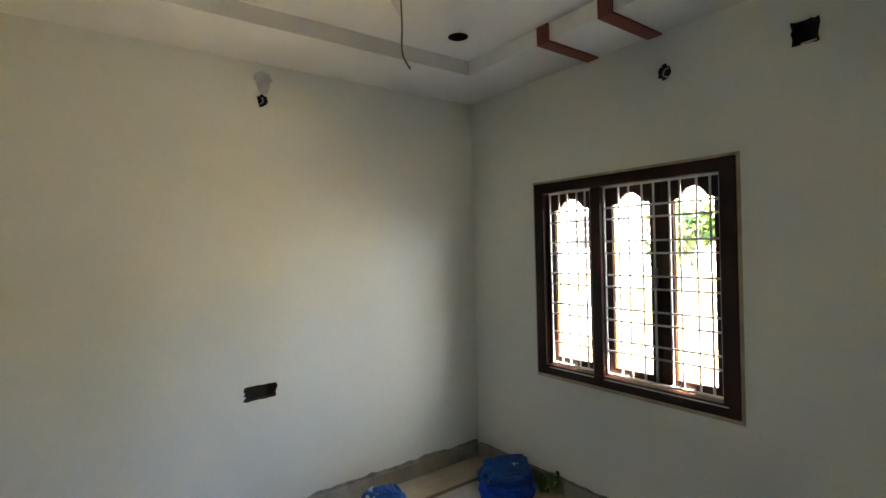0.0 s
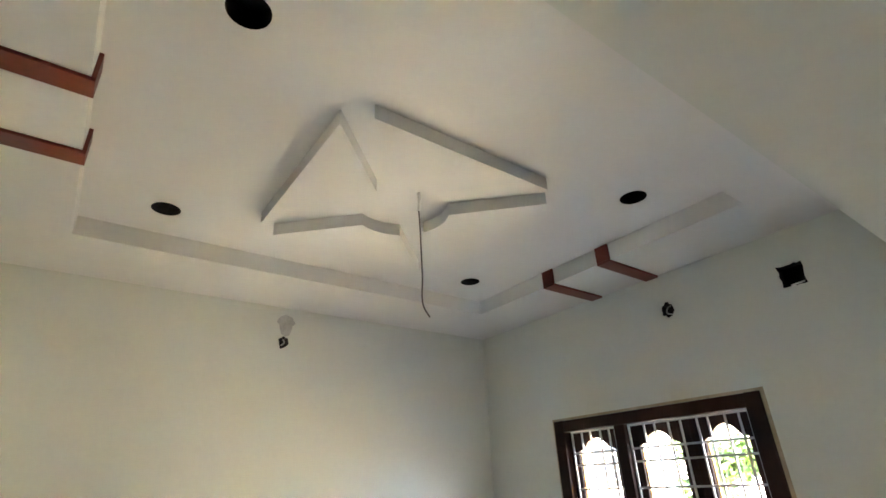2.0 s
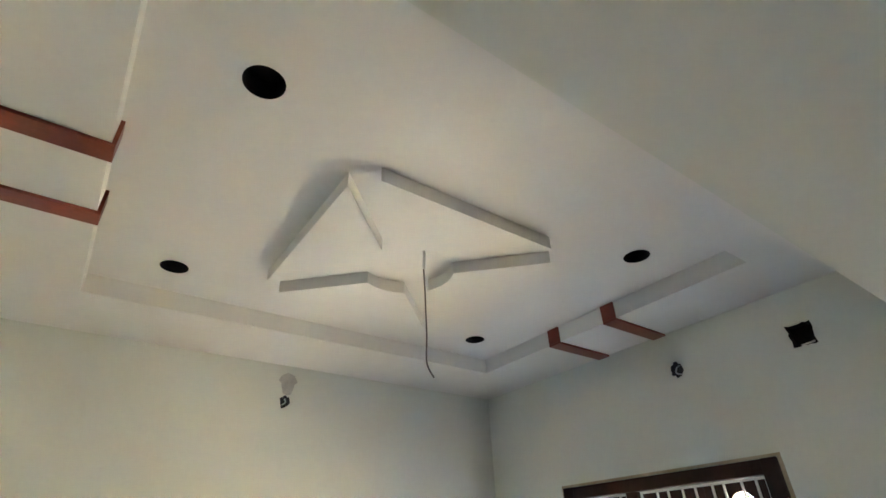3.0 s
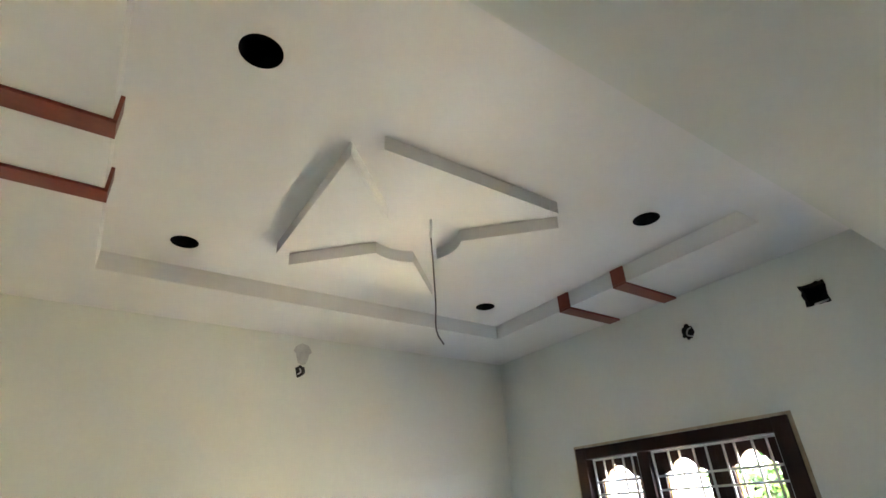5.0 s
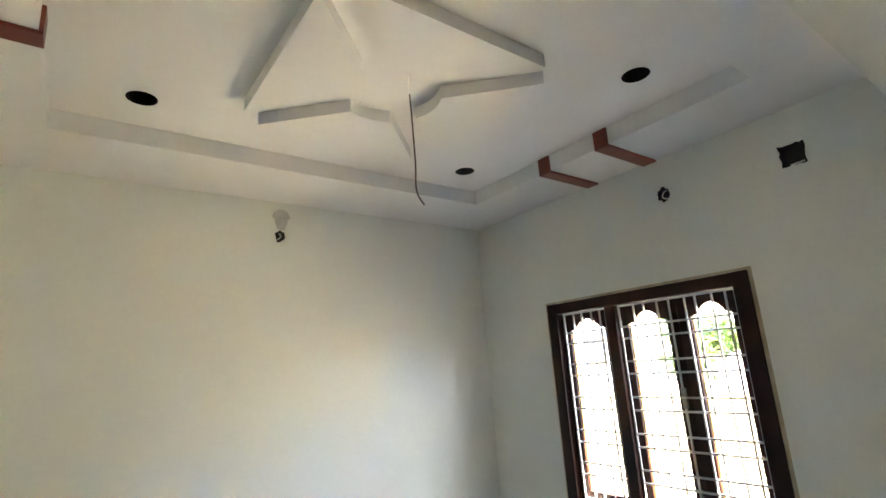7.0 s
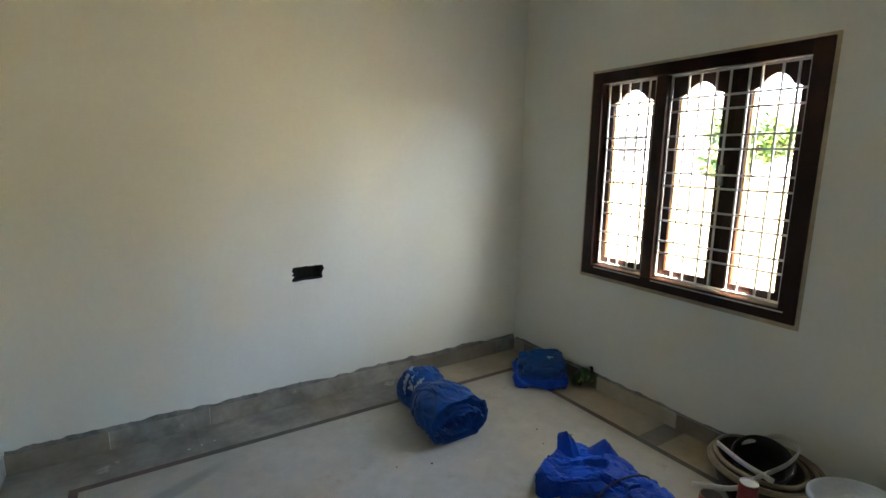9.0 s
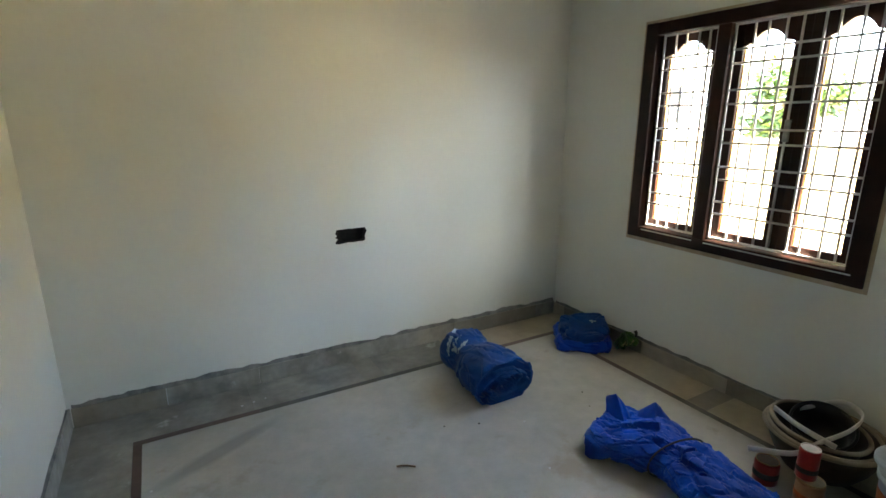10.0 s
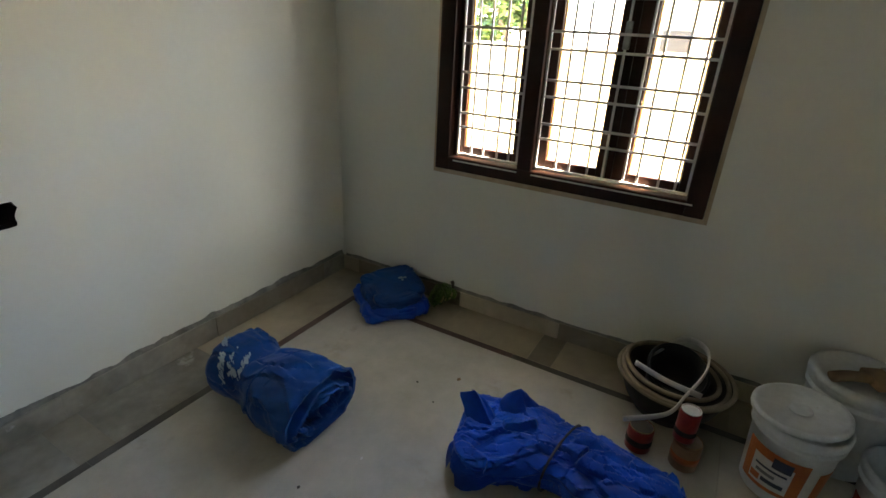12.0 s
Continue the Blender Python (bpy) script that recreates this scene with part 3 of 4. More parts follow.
# ---- skirting ----
def skirting(name, run, place):
    base = tagged(new(name), "grey-green stone skirting smeared with cement", "skirting", kind="structure")
    rnd = random.Random(name)
    u = run[0]
    while u < run[1] - 0.02:
        v = min(run[1], u + rnd.uniform(0.35, 0.75))
        if run[1] - v < 0.12:
            v = run[1]
        h = (0.088 if name.endswith("east") else 0.100) + rnd.uniform(-0.003, 0.003)
        d = 0.014 + rnd.uniform(-0.002, 0.002)
        part("skirting_slab", place(u + 0.001, v - 0.001, d, 0.0, h), (M_SKIRT if name.endswith("east") else M_SKIRTGREY) if rnd.random() < 0.8 else M_DARKSLAB, base)
        u = v
    return base


sk_n = skirting("skirting_north", (XW + 0.016, XE - 0.016), lambda u, v, d, a, h: box(u, v, YN - d, YN, a, h, 0.002))
sk_e = skirting("skirting_east", (2.6, YN), lambda u, v, d, a, h: box(XE - d, XE, u, v, a, h, 0.002))
sk_w = skirting("skirting_west", (YB, YN), lambda u, v, d, a, h: box(XW, XW + d, u, v, a, h, 0.002))


def smear(base, u0, u1, put, seed, amount, parent):
    """A ragged band of cement along the top of a skirting."""
    bm = bmesh.new()
    n = int((u1 - u0) / 0.012)
    lo, hi, lob, hib = [], [], [], []
    for i in range(n + 1):
        u = u0 + (u1 - u0) * i / n
        a = noise.noise(Vector((u * 3.1, seed, 0))) * 0.6 + noise.noise(Vector((u * 14, seed, 2))) * 0.35 + noise.noise(Vector((u * 50, seed, 5))) * 0.12
        h = base + 0.002 + max(0.004, amount * (0.55 + 1.1 * a))
        lo.append(bm.verts.new(put(u, base - 0.002, 0.009)))
        hi.append(bm.verts.new(put(u, h, 0.002)))
        hib.append(bm.verts.new(put(u, h + 0.001, -0.004)))
    for i in range(n):
        bm.faces.new((lo[i], lo[i + 1], hi[i + 1], hi[i]))
        bm.faces.new((hi[i], hi[i + 1], hib[i + 1], hib[i]))
    part("cement_smear", bm, M_CEMENT, parent, "ragged dark cement smear")


smear(0.100, XW + 0.02, XE - 0.02, lambda u, z, d: (u, YN - d, z), 1.0, 0.034, sk_n)
smear(0.088, 2.6, YN - 0.02, lambda u, z, d: (XE - d, u, z), 9.0, 0.018, sk_e)
smear(0.100, YB, YN - 0.02, lambda u, z, d: (XW + d, u, z), 17.0, 0.016, sk_w)


# ---- tarpaulins ----
def crumple(q, crease, amp):
    """Flat facets meeting in sharp folds, at two sizes."""
    d = 0.0
    for k, f in ((1.0, 1.0), (2.3, 0.42)):
        w = q * crease * k + Vector((noise.noise(q * crease * k), noise.noise(q * crease * k + Vector((9, 0, 0))), 0)) * 0.35
        dist, pts = noise.voronoi(w)
        c0 = pts[0]
        g = Vector((noise.noise(c0 * 7.3), noise.noise(c0 * 5.1 + Vector((4, 1, 0))), noise.noise(c0 * 6.7 + Vector((1, 8, 2))))) * 1.6
        edge = min(1.0, (dist[1] - dist[0]) / 0.22)
        d += f * amp * (edge * (0.55 + g.dot(w - c0)) - 0.35)
    return d


def cloth_tube(n_len, n_round, shape, crease, amp, seed, fine=0.0):
    """A closed crumpled body: shape(s, a) gives a place and the outward way for s along, a round."""
    bm = bmesh.new()
    rings = []
    for i in range(n_len + 1):
        ring = []
        for k in range(n_round):
            a = 2 * math.pi * k / n_round
            p, out = shape(i / n_len, a)
            q = Vector((p.x, p.y, p.z)) + Vector((seed, 0, 0))
            d = crumple(q, crease, amp) + fine * (ridge(q, crease * 3.2, 2) - 0.5)
            p = p + out * d
            p.z = max(p.z, 0.002)
            ring.append(bm.verts.new(p))
        rings.append(ring)
    for lo, hi in zip(rings, rings[1:]):
        for k in range(n_round):
            bm.faces.new((lo[k], lo[(k + 1) % n_round], hi[(k + 1) % n_round], hi[k]))
    bm.faces.new(rings[0][::-1])
    bm.faces.new(rings[-1])
    return bm


def sharp_folds(ob, degrees):
    """Smooth over gentle bends, keep sharp folds."""
    for f in ob.data.polygons:
        f.use_smooth = True
    ob.data.set_sharp_from_angle(angle=radians(degrees))


def plate_tube(n_len, n_round, shape, crease, amp, seed, laps=7, lap=0.5, stretch=0.62, hollow=0.0):
    """A stiff sheet gathered round itself: long laps and flat creased plates with sharp edges."""
    bm = bmesh.new()
    rings = []
    off = Vector((seed * 3.7, seed, 0))
    for i in range(n_len + 1):
        ring = []
        s = i / n_len
        for k in range(n_round):
            a = 2 * math.pi * k / n_round
            p, out = shape(s, a)
            q = p + off
            u = (a / (2 * math.pi) * laps + 1.6 * noise.noise(Vector((s * 2.2, seed, 0))) + 0.9 * noise.noise(q * 4.0)) % 1.0
            rise = u if u < 0.88 else (1 - u) / 0.12 * 0.88
            d = amp * lap * (rise - 0.5)
            for f, g in ((1.0, 1.0), (2.2, 0.32)):
                w = Vector((q.x * 1.0, q.y * stretch + q.x * 0.35, q.z * 1.0)) * crease * f
                w = w + Vector((noise.noise(w * 0.8), noise.noise(w * 0.8 + Vector((9, 0, 0))), noise.noise(w * 0.8 + Vector((0, 7, 0))))) * 0.35
                dist, pts = noise.voronoi(w)
                c0 = pts[0]
                tilt = Vector((noise.noise(c0 * 7.3), noise.noise(c0 * 5.1 + Vector((4, 1, 0))), noise.noise(c0 * 6.7 + Vector((1, 8, 2))))) * 1.9
                edge = min(1.0, (dist[1] - dist[0]) / 0.10)
                d += g * amp * edge * (0.25 + tilt.dot(w - c0) + 0.7 * noise.noise(c0 * 3.1))
            p = p + out * d
            p.z = max(p.z, 0.002)
            ring.append(bm.verts.new(p))
        rings.append(ring)
    if hollow:
        mid = sum((v.co for v in rings[-1]), Vector()) / n_round
        rings.append([bm.verts.new(mid + (v.co - mid) * 0.93 + Vector((0, 0.002, 0))) for v in rings[-1]])
        rings.append([bm.verts.new(mid + (v.co - mid) * 0.88 + Vector((0, hollow, 0))) for v in rings[-2]])
    for lo, hi in zip(rings, rings[1:]):
        for k in range(n_round):
            bm.faces.new((lo[k], lo[(k + 1) % n_round], hi[(k + 1) % n_round], hi[k]))
    bm.faces.new(rings[0][::-1])
    bm.faces.new(rings[-1])
    return bm


def rolled_tarp():
    ob = thing("rolled_tarpaulin", "blue tarpaulin rolled up, splashed with dried white paint", "tarpaulin", (3.436, 5.872, 0))
    ob.scale = (1.06, 1.13, 1.06)

    def shape(s, a):
        # s: 0 at the wall end, 1 at the open coil end, then folded in
        y = 0.235 - 0.475 * s
        w = 0.132 - 0.022 * math.exp(-((s - 0.40) / 0.13) ** 2) + 0.030 * s ** 2
        h = 0.106 - 0.012 * math.exp(-((s - 0.42) / 0.14) ** 2) - 0.006 * s
        if s > 0.44 + 0.07 * math.cos(a) + 0.03 * math.sin(3 * a):
            w, h = w + 0.006, h + 0.006
        if s < 0.12:
            f = math.sqrt(max(0.0, 1 - ((0.12 - s) / 0.12) ** 2)) * 0.75 + 0.25
            w, h = w * f, h * f
        cx = 0.03 * (1 - s) - 0.006 * math.sin(s * math.pi) + 0.0 * s
        ca, sa = math.cos(a), math.sin(a)
        e = 0.8
        px = w * math.copysign(abs(ca) ** e, ca)
        pz = h * math.copysign(abs(sa) ** e, sa)
        p = Vector((cx + px, y, h * 0.98 + pz))
        return p, Vector((ca, 0.1, sa)).normalized()

    sharp_folds(part("roll", plate_tube(120, 120, shape, 10, 0.012, 2, 5, 0.8, 0.45, 0.035), M_TARPW, ob, "blue tarpaulin roll"), 28)
    # wound layers at the open end
    bm = bmesh.new()
    prev = None
    n = 300
    for i in range(n + 1):
        t = i / n
        a = t * 2 * math.pi * 4.6 + 0.6
        k = 0.14 + 0.76 * t
        wob = 1 + 0.22 * noise.noise(Vector((a * 0.9, 2, 0))) + 0.16 * noise.noise(Vector((a * 3.3, 5, 0))) + 0.07 * noise.noise(Vector((a * 9.0, 1, 0)))
        px, pz = 0.164 * k * wob * math.cos(a), 0.088 * k * wob * math.sin(a)
        y = -0.240 + 0.012 * (1 - t) - 0.026 * (1 - t) * noise.noise(Vector((a * 1.1, 5, 1))) - 0.010 * math.sin(a * 2.3) - 0.010 * noise.noise(Vector((a * 6, 3, 3)))
        row = [bm.verts.new((px * f, yy, max(0.003, 0.094 + pz * f))) for f, yy in ((1.0, y + 0.05), (1.0, y), (0.94, y - 0.007), (0.885, y), (0.87, y + 0.05))]
        if prev:
            for u in range(4):
                bm.faces.new((prev[u], row[u], row[u + 1], prev[u + 1]))
        prev = row
    part("coil", bm, M_TARPW, ob, "wound layers of the roll", True)
    # fold seams along the roll
    for s0, lift in ((0.60, 0.004), (0.72, 0.004)):
        path = []
        for i in range(22):
            a = math.pi * (0.05 + 0.9 * i / 21)
            p, out = shape(s0 + 0.03 * math.sin(a * 2), a)
            path.append(p + out * lift)
        part("fold_seam", tube(path, 0.0018, 6, 1.6), M_TARPW, ob)
    # dried paint splashes on the upper side
    rnd = random.Random(4)
    bm = bmesh.new()
    for s0, a0, ln, sk in ((0.13, 1.95, 0.060, 0.5), (0.17, 2.10, 0.075, 0.6), (0.22, 2.35, 0.050, 0.4), (0.28, 2.20, 0.045, 0.8), (0.33, 2.45, 0.055, 0.3), (0.24, 2.62, 0.060, 0.7), (0.39, 2.28, 0.035, 0.6), (0.36, 1.98, 0.030, 0.5)):
        # each splash is a dragged streak of thin, broken flecks
        for j in range(16):
            u = rnd.random()
            s, a = s0 + (u - 0.5) * ln * 1.6 + rnd.gauss(0, 0.008), a0 + (u - 0.5) * sk + rnd.gauss(0, 0.06)
            p, out = shape(s, a)
            p = p + out * 0.008
            r = rnd.uniform(0.0015, 0.0065) * (1.2 - abs(u - 0.5))
            w = Vector((0, 1, 0))
            v = w.cross(out).normalized()
            w, v = w * 0.8 + v * 0.6, v * 0.8 - w * 0.6
            ring = [bm.verts.new(p + r * (2.6 * math.cos(q) * w + 0.8 * math.sin(q) * v) * rnd.uniform(0.45, 1.4)) for q in (2 * math.pi * i / 8 for i in range(8))]
            top = bm.verts.new(p + out * 0.0012)
            for i in range(8):
                bm.faces.new((ring[i], ring[(i + 1) % 8], top))
    part("paint_splash", bm, M_SPLASH, ob, "dried white paint splashes")
    return ob


rolled_tarp()


def folded_tarp():
    ob = thing("folded_tarpaulin", "dark blue tarpaulin folded into a soft square bundle", "tarpaulin", (4.318, 5.935, 0))
    c45 = math.radians(-40)

    def layer(z0, z1, size, seed, tilt):
        def shape(s, a):
            t = s * math.pi
            r = max(0.02, math.sin(t)) ** 0.13
            ca, sa = math.cos(a), math.sin(a)
            e = 0.40
            px, py = size * r * math.copysign(abs(ca) ** e, ca), size * r * math.copysign(abs(sa) ** e, sa)
            z = z0 + (z1 - z0) * (0.5 - 0.5 * math.cos(t)) + tilt * (px + py)
            x, y = px * math.cos(c45) - py * math.sin(c45), px * math.sin(c45) + py * math.cos(c45)
            return Vector((x, y, max(z, 0.002))), Vector((x, y, -0.16 * math.cos(t))).normalized()
        return plate_tube(60, 140, shape, 9, 0.020, int(seed), 5, 0.5)

    sharp_folds(part("lower_fold", layer(0.0, 0.074, 0.172, 3.0, 0.03), M_TARP, ob), 30)
    sharp_folds(part("upper_fold", layer(0.070, 0.128, 0.150, 8.0, 0.16), M_TARPW, ob, "faded blue top fold"), 30)
    bm = bmesh.new()
    for k, (u, v, r) in enumerate(((0.045, -0.03, 0.014), (0.06, -0.045, 0.010), (0.03, -0.05, 0.007))):
        ring = [bm.verts.new((u + r * (1 + 0.3 * math.sin(3 * a + k)) * math.cos(a), v + r * math.sin(a), 0.152 + 0.02 * u)) for a in (2 * math.pi * i / 10 for i in range(10))]
        top = bm.verts.new((u, v, 0.157))
        for i in range(10):
            bm.faces.new((ring[i], ring[(i + 1) % 10], top))
    part("paint_splash", bm, M_SPLASH, ob, "small white paint splash")


folded_tarp()


def tied_tarp():
    ob = thing("tied_tarpaulin", "bright blue tarpaulin crumpled and tied round with dark cord", "tarpaulin", (3.684, 4.811, 0))

    def shape(s, a):
        y = 0.36 - 0.78 * s
        waist = 1 - 0.16 * math.exp(-((s - 0.47) / 0.07) ** 2)
        w = (0.155 + 0.035 * math.exp(-((s - 0.12) / 0.16) ** 2)) * waist
        h = (0.080 - 0.026 * math.exp(-((s - 0.1) / 0.17) ** 2) - 0.030 * max(0, s - 0.5)) * waist
        end = min(s / 0.07, (1 - s) / 0.10, 1.0)
        f = 0.35 + 0.65 * math.sqrt(max(0, end * (2 - end)))
        w, h = w * f, h * f
        ca, sa = math.cos(a), math.sin(a)
        p = Vector((0.01 + 0.035 * math.sin(s * 3.0) - 0.07 * max(0, 0.3 - s) - 0.10 * max(0, s - 0.45) + w * ca, y + 0.25 * w * ca * (1 - s), h + h * sa))
        return p, Vector((ca, 0.15 * math.sin(s * 20), sa)).normalized()

    sharp_folds(part("crumpled_sheet", plate_tube(200, 190, shape, 16, 0.022, 6, 6, 0.5, 0.6), M_TARP, ob, "creased sheet"), 16)

    def flap(base, tip, width, seed):
        """A standing pleated corner of the sheet, with thickness."""
        bm = bmesh.new()
        b, t = Vector(base), Vector(tip)
        along = t - b
        side = along.cross(Vector((0, 0, 1))).normalized()
        up = side.cross(along).normalized()
        n, m = 14, 12
        grid = []
        for i in range(n + 1):
            f = i / n
            row = []
            for k in range(m + 1):
                g = k / m * 2 - 1
                w = width * math.sqrt(max(0.02, 1 - 0.93 * f ** 2.4)) + 0.012 * noise.noise(Vector((f * 3, seed, g)))
                p = b + along * f + side * g * w + up * (0.045 * (1 - abs(g)) * (1 - 0.6 * f) + along.length * 0.10 * g * f - 0.05 * f * f * (0.4 + g * g) + 0.016 * (ridge(Vector((f * 0.2 + seed, g * 0.12, 0)), 12) - 0.5))
                row.append(bm.verts.new(p))
            grid.append(row)
        for i in range(n):
            for k in range(m):
                bm.faces.new((grid[i][k], grid[i][k + 1], grid[i + 1][k + 1], grid[i + 1][k]))
        bmesh.ops.solidify(bm, geom=bm.faces[:], thickness=0.003)
        sharp_folds(part("loose_flap", bm, M_TARP, ob, "stiff loose corner of the sheet"), 25)

    flap((0.0, 0.24, 0.06), (0.045, 0.33, 0.195), 0.055, 1.0)
    flap((0.04, 0.10, 0.06), (0.15, 0.20, 0.19), 0.085, 4.0)
    flap((-0.05, 0.21, 0.07), (-0.185, 0.29, 0.075), 0.12, 7.0)
    flap((0.03, -0.1, 0.10), (0.11, -0.06, 0.125), 0.06, 9.0)
    flap((0.02, -0.26, 0.09), (0.12, -0.24, 0.10), 0.06, 12.0)
    path = []
    for i in range(41):
        a = 2 * math.pi * i / 40
        p, out = shape(0.47 + 0.05 * math.cos(a), a)
        path.append(p + out * 0.015 + Vector((0, 0, 0.002)))
    part("cord", tube(path, 0.0045, 6), M_STRING, ob, "dark cord tied round the bundle")


tied_tarp()


# ---- crumpled snack packet ----
def packet():
    ob = thing("crumpled_packet", "crumpled glossy green wrapper lying by the wall", "wrapper", (4.478, 5.714, 0))
    ob.scale = (1.25, 1.25, 1.15)

    def shape(s, a):
        end = math.sin(math.pi * min(1, max(0, s)))
        w = 0.028 + 0.016 * end
        h = 0.012 + 0.028 * end ** 0.6
        ca, sa = math.cos(a), math.sin(a)
        p = Vector((0.06 * (s - 0.5) + 0.02 * math.sin(s * 7), 0.07 * (0.5 - s), h + 0.045 * s)) + Vector((w * ca * 0.7, w * ca, h * sa))
        return p, Vector((ca * 0.7, ca * 0.7, sa)).normalized()

    part("wrapper_body", cloth_tube(26, 40, shape, 22, 0.020, 1.0, 0.004), M_GREEN, ob)
    for i, (u, v, w) in enumerate(((-0.042, -0.018, 0.006), (-0.030, -0.032, 0.005), (-0.016, -0.044, 0.006))):
        part("printed_bar", tube([(u - 0.012, v - 0.008, 0.045 + 0.008 * i), (u, v - 0.012, 0.058 + 0.008 * i), (u + 0.01, v - 0.010, 0.068 + 0.006 * i)], w, 6, 0.5), M_YELLOW, ob, "pale yellow printed bar")
    part("torn_corner", tube(spline([(0.02, -0.03, 0.06), (0.035, -0.035, 0.095), (0.03, -0.03, 0.118)], 5), 0.009, 6, 0.35), M_DEBRIS, ob, "dark torn corner")


packet()


# ---- mason's pans with a white strip, tins, buckets ----
def pan(name, at, r, h, tilt, label, material, rim_mat, grp):
    ob = thing(name, label, "pan", at, grp)
    ob.rotation_euler = tilt
    t = 0.008
    part("bowl", lathe([(0.0, 0.0), (r * 0.62, 0.0), (r * 0.80, h * 0.35), (r * 0.93, h * 0.75), (r * 0.985, h), (r * 0.985 - t, h), (r * 0.92 - t, h * 0.75), (r * 0.78 - t, h * 0.38), (r * 0.6, 0.012), (0.0, 0.012)], 48, 0.01), material, ob, "", True)
    part("rolled_rim", lathe([(r + 0.009 * math.cos(a), h + 0.009 * math.sin(a)) for a in (2 * math.pi * k / 8 for k in range(8))], 48, 0.01, True), rim_mat, ob, "dusty rolled rim", True)
    return ob


GP = "stacked mason's pans"
pan("mason_pan", (4.300, 4.530, 0.0), 0.213, 0.165, (0, 0, 0), "dark rubber mason's pan dusted with cement, outermost of the stack", M_RUBBER, M_RIMDUST, GP)
pan("mason_pan", (4.288, 4.540, 0.022), 0.195, 0.155, (0.03, -0.04, 0.6), "dark rubber mason's pan nested in another", M_RUBBER, M_RIMDUST, GP)
pan("mason_pan", (4.275, 4.557, 0.050), 0.172, 0.140, (0.07, -0.06, 1.1), "dark rubber mason's pan nested innermost, tilted", M_RUBBER, M_RIMDUST, GP)
pot = thing("black_pot", "black plastic pot lying tilted in the pans", "pot", (4.305, 4.550, 0.100))
pot.rotation_euler = (0.05, -0.45, 0.35)
part("pot_body", lathe([(0.0, 0.0), (0.085, 0.0), (0.100, 0.06), (0.112, 0.125), (0.105, 0.125), (0.094, 0.06), (0.08, 0.008), (0.0, 0.008)], 40), M_BLACK, pot, "", True)
part("pot_rim", lathe([(0.112 + 0.006 * math.cos(a), 0.126 + 0.006 * math.sin(a)) for a in (2 * math.pi * k / 8 for k in range(8))], 40, 0, True), M_BLACK, pot, "", True)

hose = thing("white_strip", "bent white plastic strip looped over the pans", "plastic strip", (4.263, 4.487, 0.205))
part("strip_loop", tube(spline([(-0.296, 0.170, -0.08), (-0.221, 0.040, -0.05), (-0.142, -0.004, -0.006), (-0.005, -0.053, 0.036), (0.116, -0.041, 0.060), (0.141, 0.049, 0.062), (0.015, 0.145, 0.020)]), 0.0125, 8, 0.35), M_PVC, hose, "", True)
part("strip_arm", tube(spline([(-0.094, 0.188, 0.035), (-0.128, 0.070, 0.022), (-0.114, -0.055, -0.003)]), 0.0125, 8, 0.35), M_PVC, hose, "", True)


def tin(name, at, r, h, mat_side, mat_top, label, band=None, mat_end=None):
    ob = thing(name, label, "tin", at)
    part("side", lathe([(0, 0), (r - 0.004, 0), (r, 0.005), (r, h - 0.012), (r - 0.005, h - 0.004), (r - 0.005, h - 0.006), (0, h - 0.007)], 36), mat_side, ob, "", True)
    part("rim", lathe([(r - 0.004 + 0.002 * math.cos(a), h - 0.002 + 0.002 * math.sin(a)) for a in (2 * math.pi * k / 6 for k in range(6))], 36, 0, True), mat_top, ob, "bare metal rim", True)
    part("top", lathe([(0, h - 0.004), (r - 0.006, h - 0.004), (r - 0.006, h - 0.0065), (0, h - 0.0065)], 36), mat_end or mat_top, ob, "recessed end of the tin")
    if band:
        part("printed_band", lathe([(r + 0.0004, band[0]), (r + 0.0012, band[0]), (r + 0.0012, band[1]), (r + 0.0004, band[1])], 36, 0, True), band[2], ob, "dark printed band", True)
    return ob


tin("paint_tin", (4.006, 4.437, 0.0), 0.0475, 0.112, M_TAN, M_BRASS, "small tan paint tin with a worn orange label", (0.035, 0.062, M_ORANGE), M_RIMDUST)
tin("drink_can", (4.003, 4.458, 0.112), 0.0350, 0.128, M_RED, M_TIN, "red drink can standing on a paint tin", (0.03, 0.05, M_DEBRIS))
tin("paint_tin", (4.003, 4.592, 0.0), 0.0450, 0.100, M_RED, M_BRASS, "small red paint tin with a yellowed rim", (0.03, 0.055, M_DEBRIS), M_RUBBER)


def bucket(at, r0, r1, h, label, turn=0.0, open_top=False):
    ob = thing("paint_bucket", label, "bucket", at, "paint buckets")
    ob.rotation_euler = (0, 0, turn)
    part("shell", lathe([(0, 0), (r0, 0), (r0 + 0.003, 0.006), (r1 - 0.002, h - 0.06), (r1 + 0.006, h - 0.058), (r1 + 0.007, h - 0.045), (r1 + 0.001, h - 0.043), (r1 + 0.002, h - 0.03), (r1 + 0.009, h - 0.028), (r1 + 0.010, h - 0.004), (r1 + 0.006, h),
                         (r1 - 0.002, h), (r1 - 0.006, h - 0.05), (r0 - 0.004, 0.008), (0, 0.008)], 48), M_BUCKET, ob, "", True)
    return ob


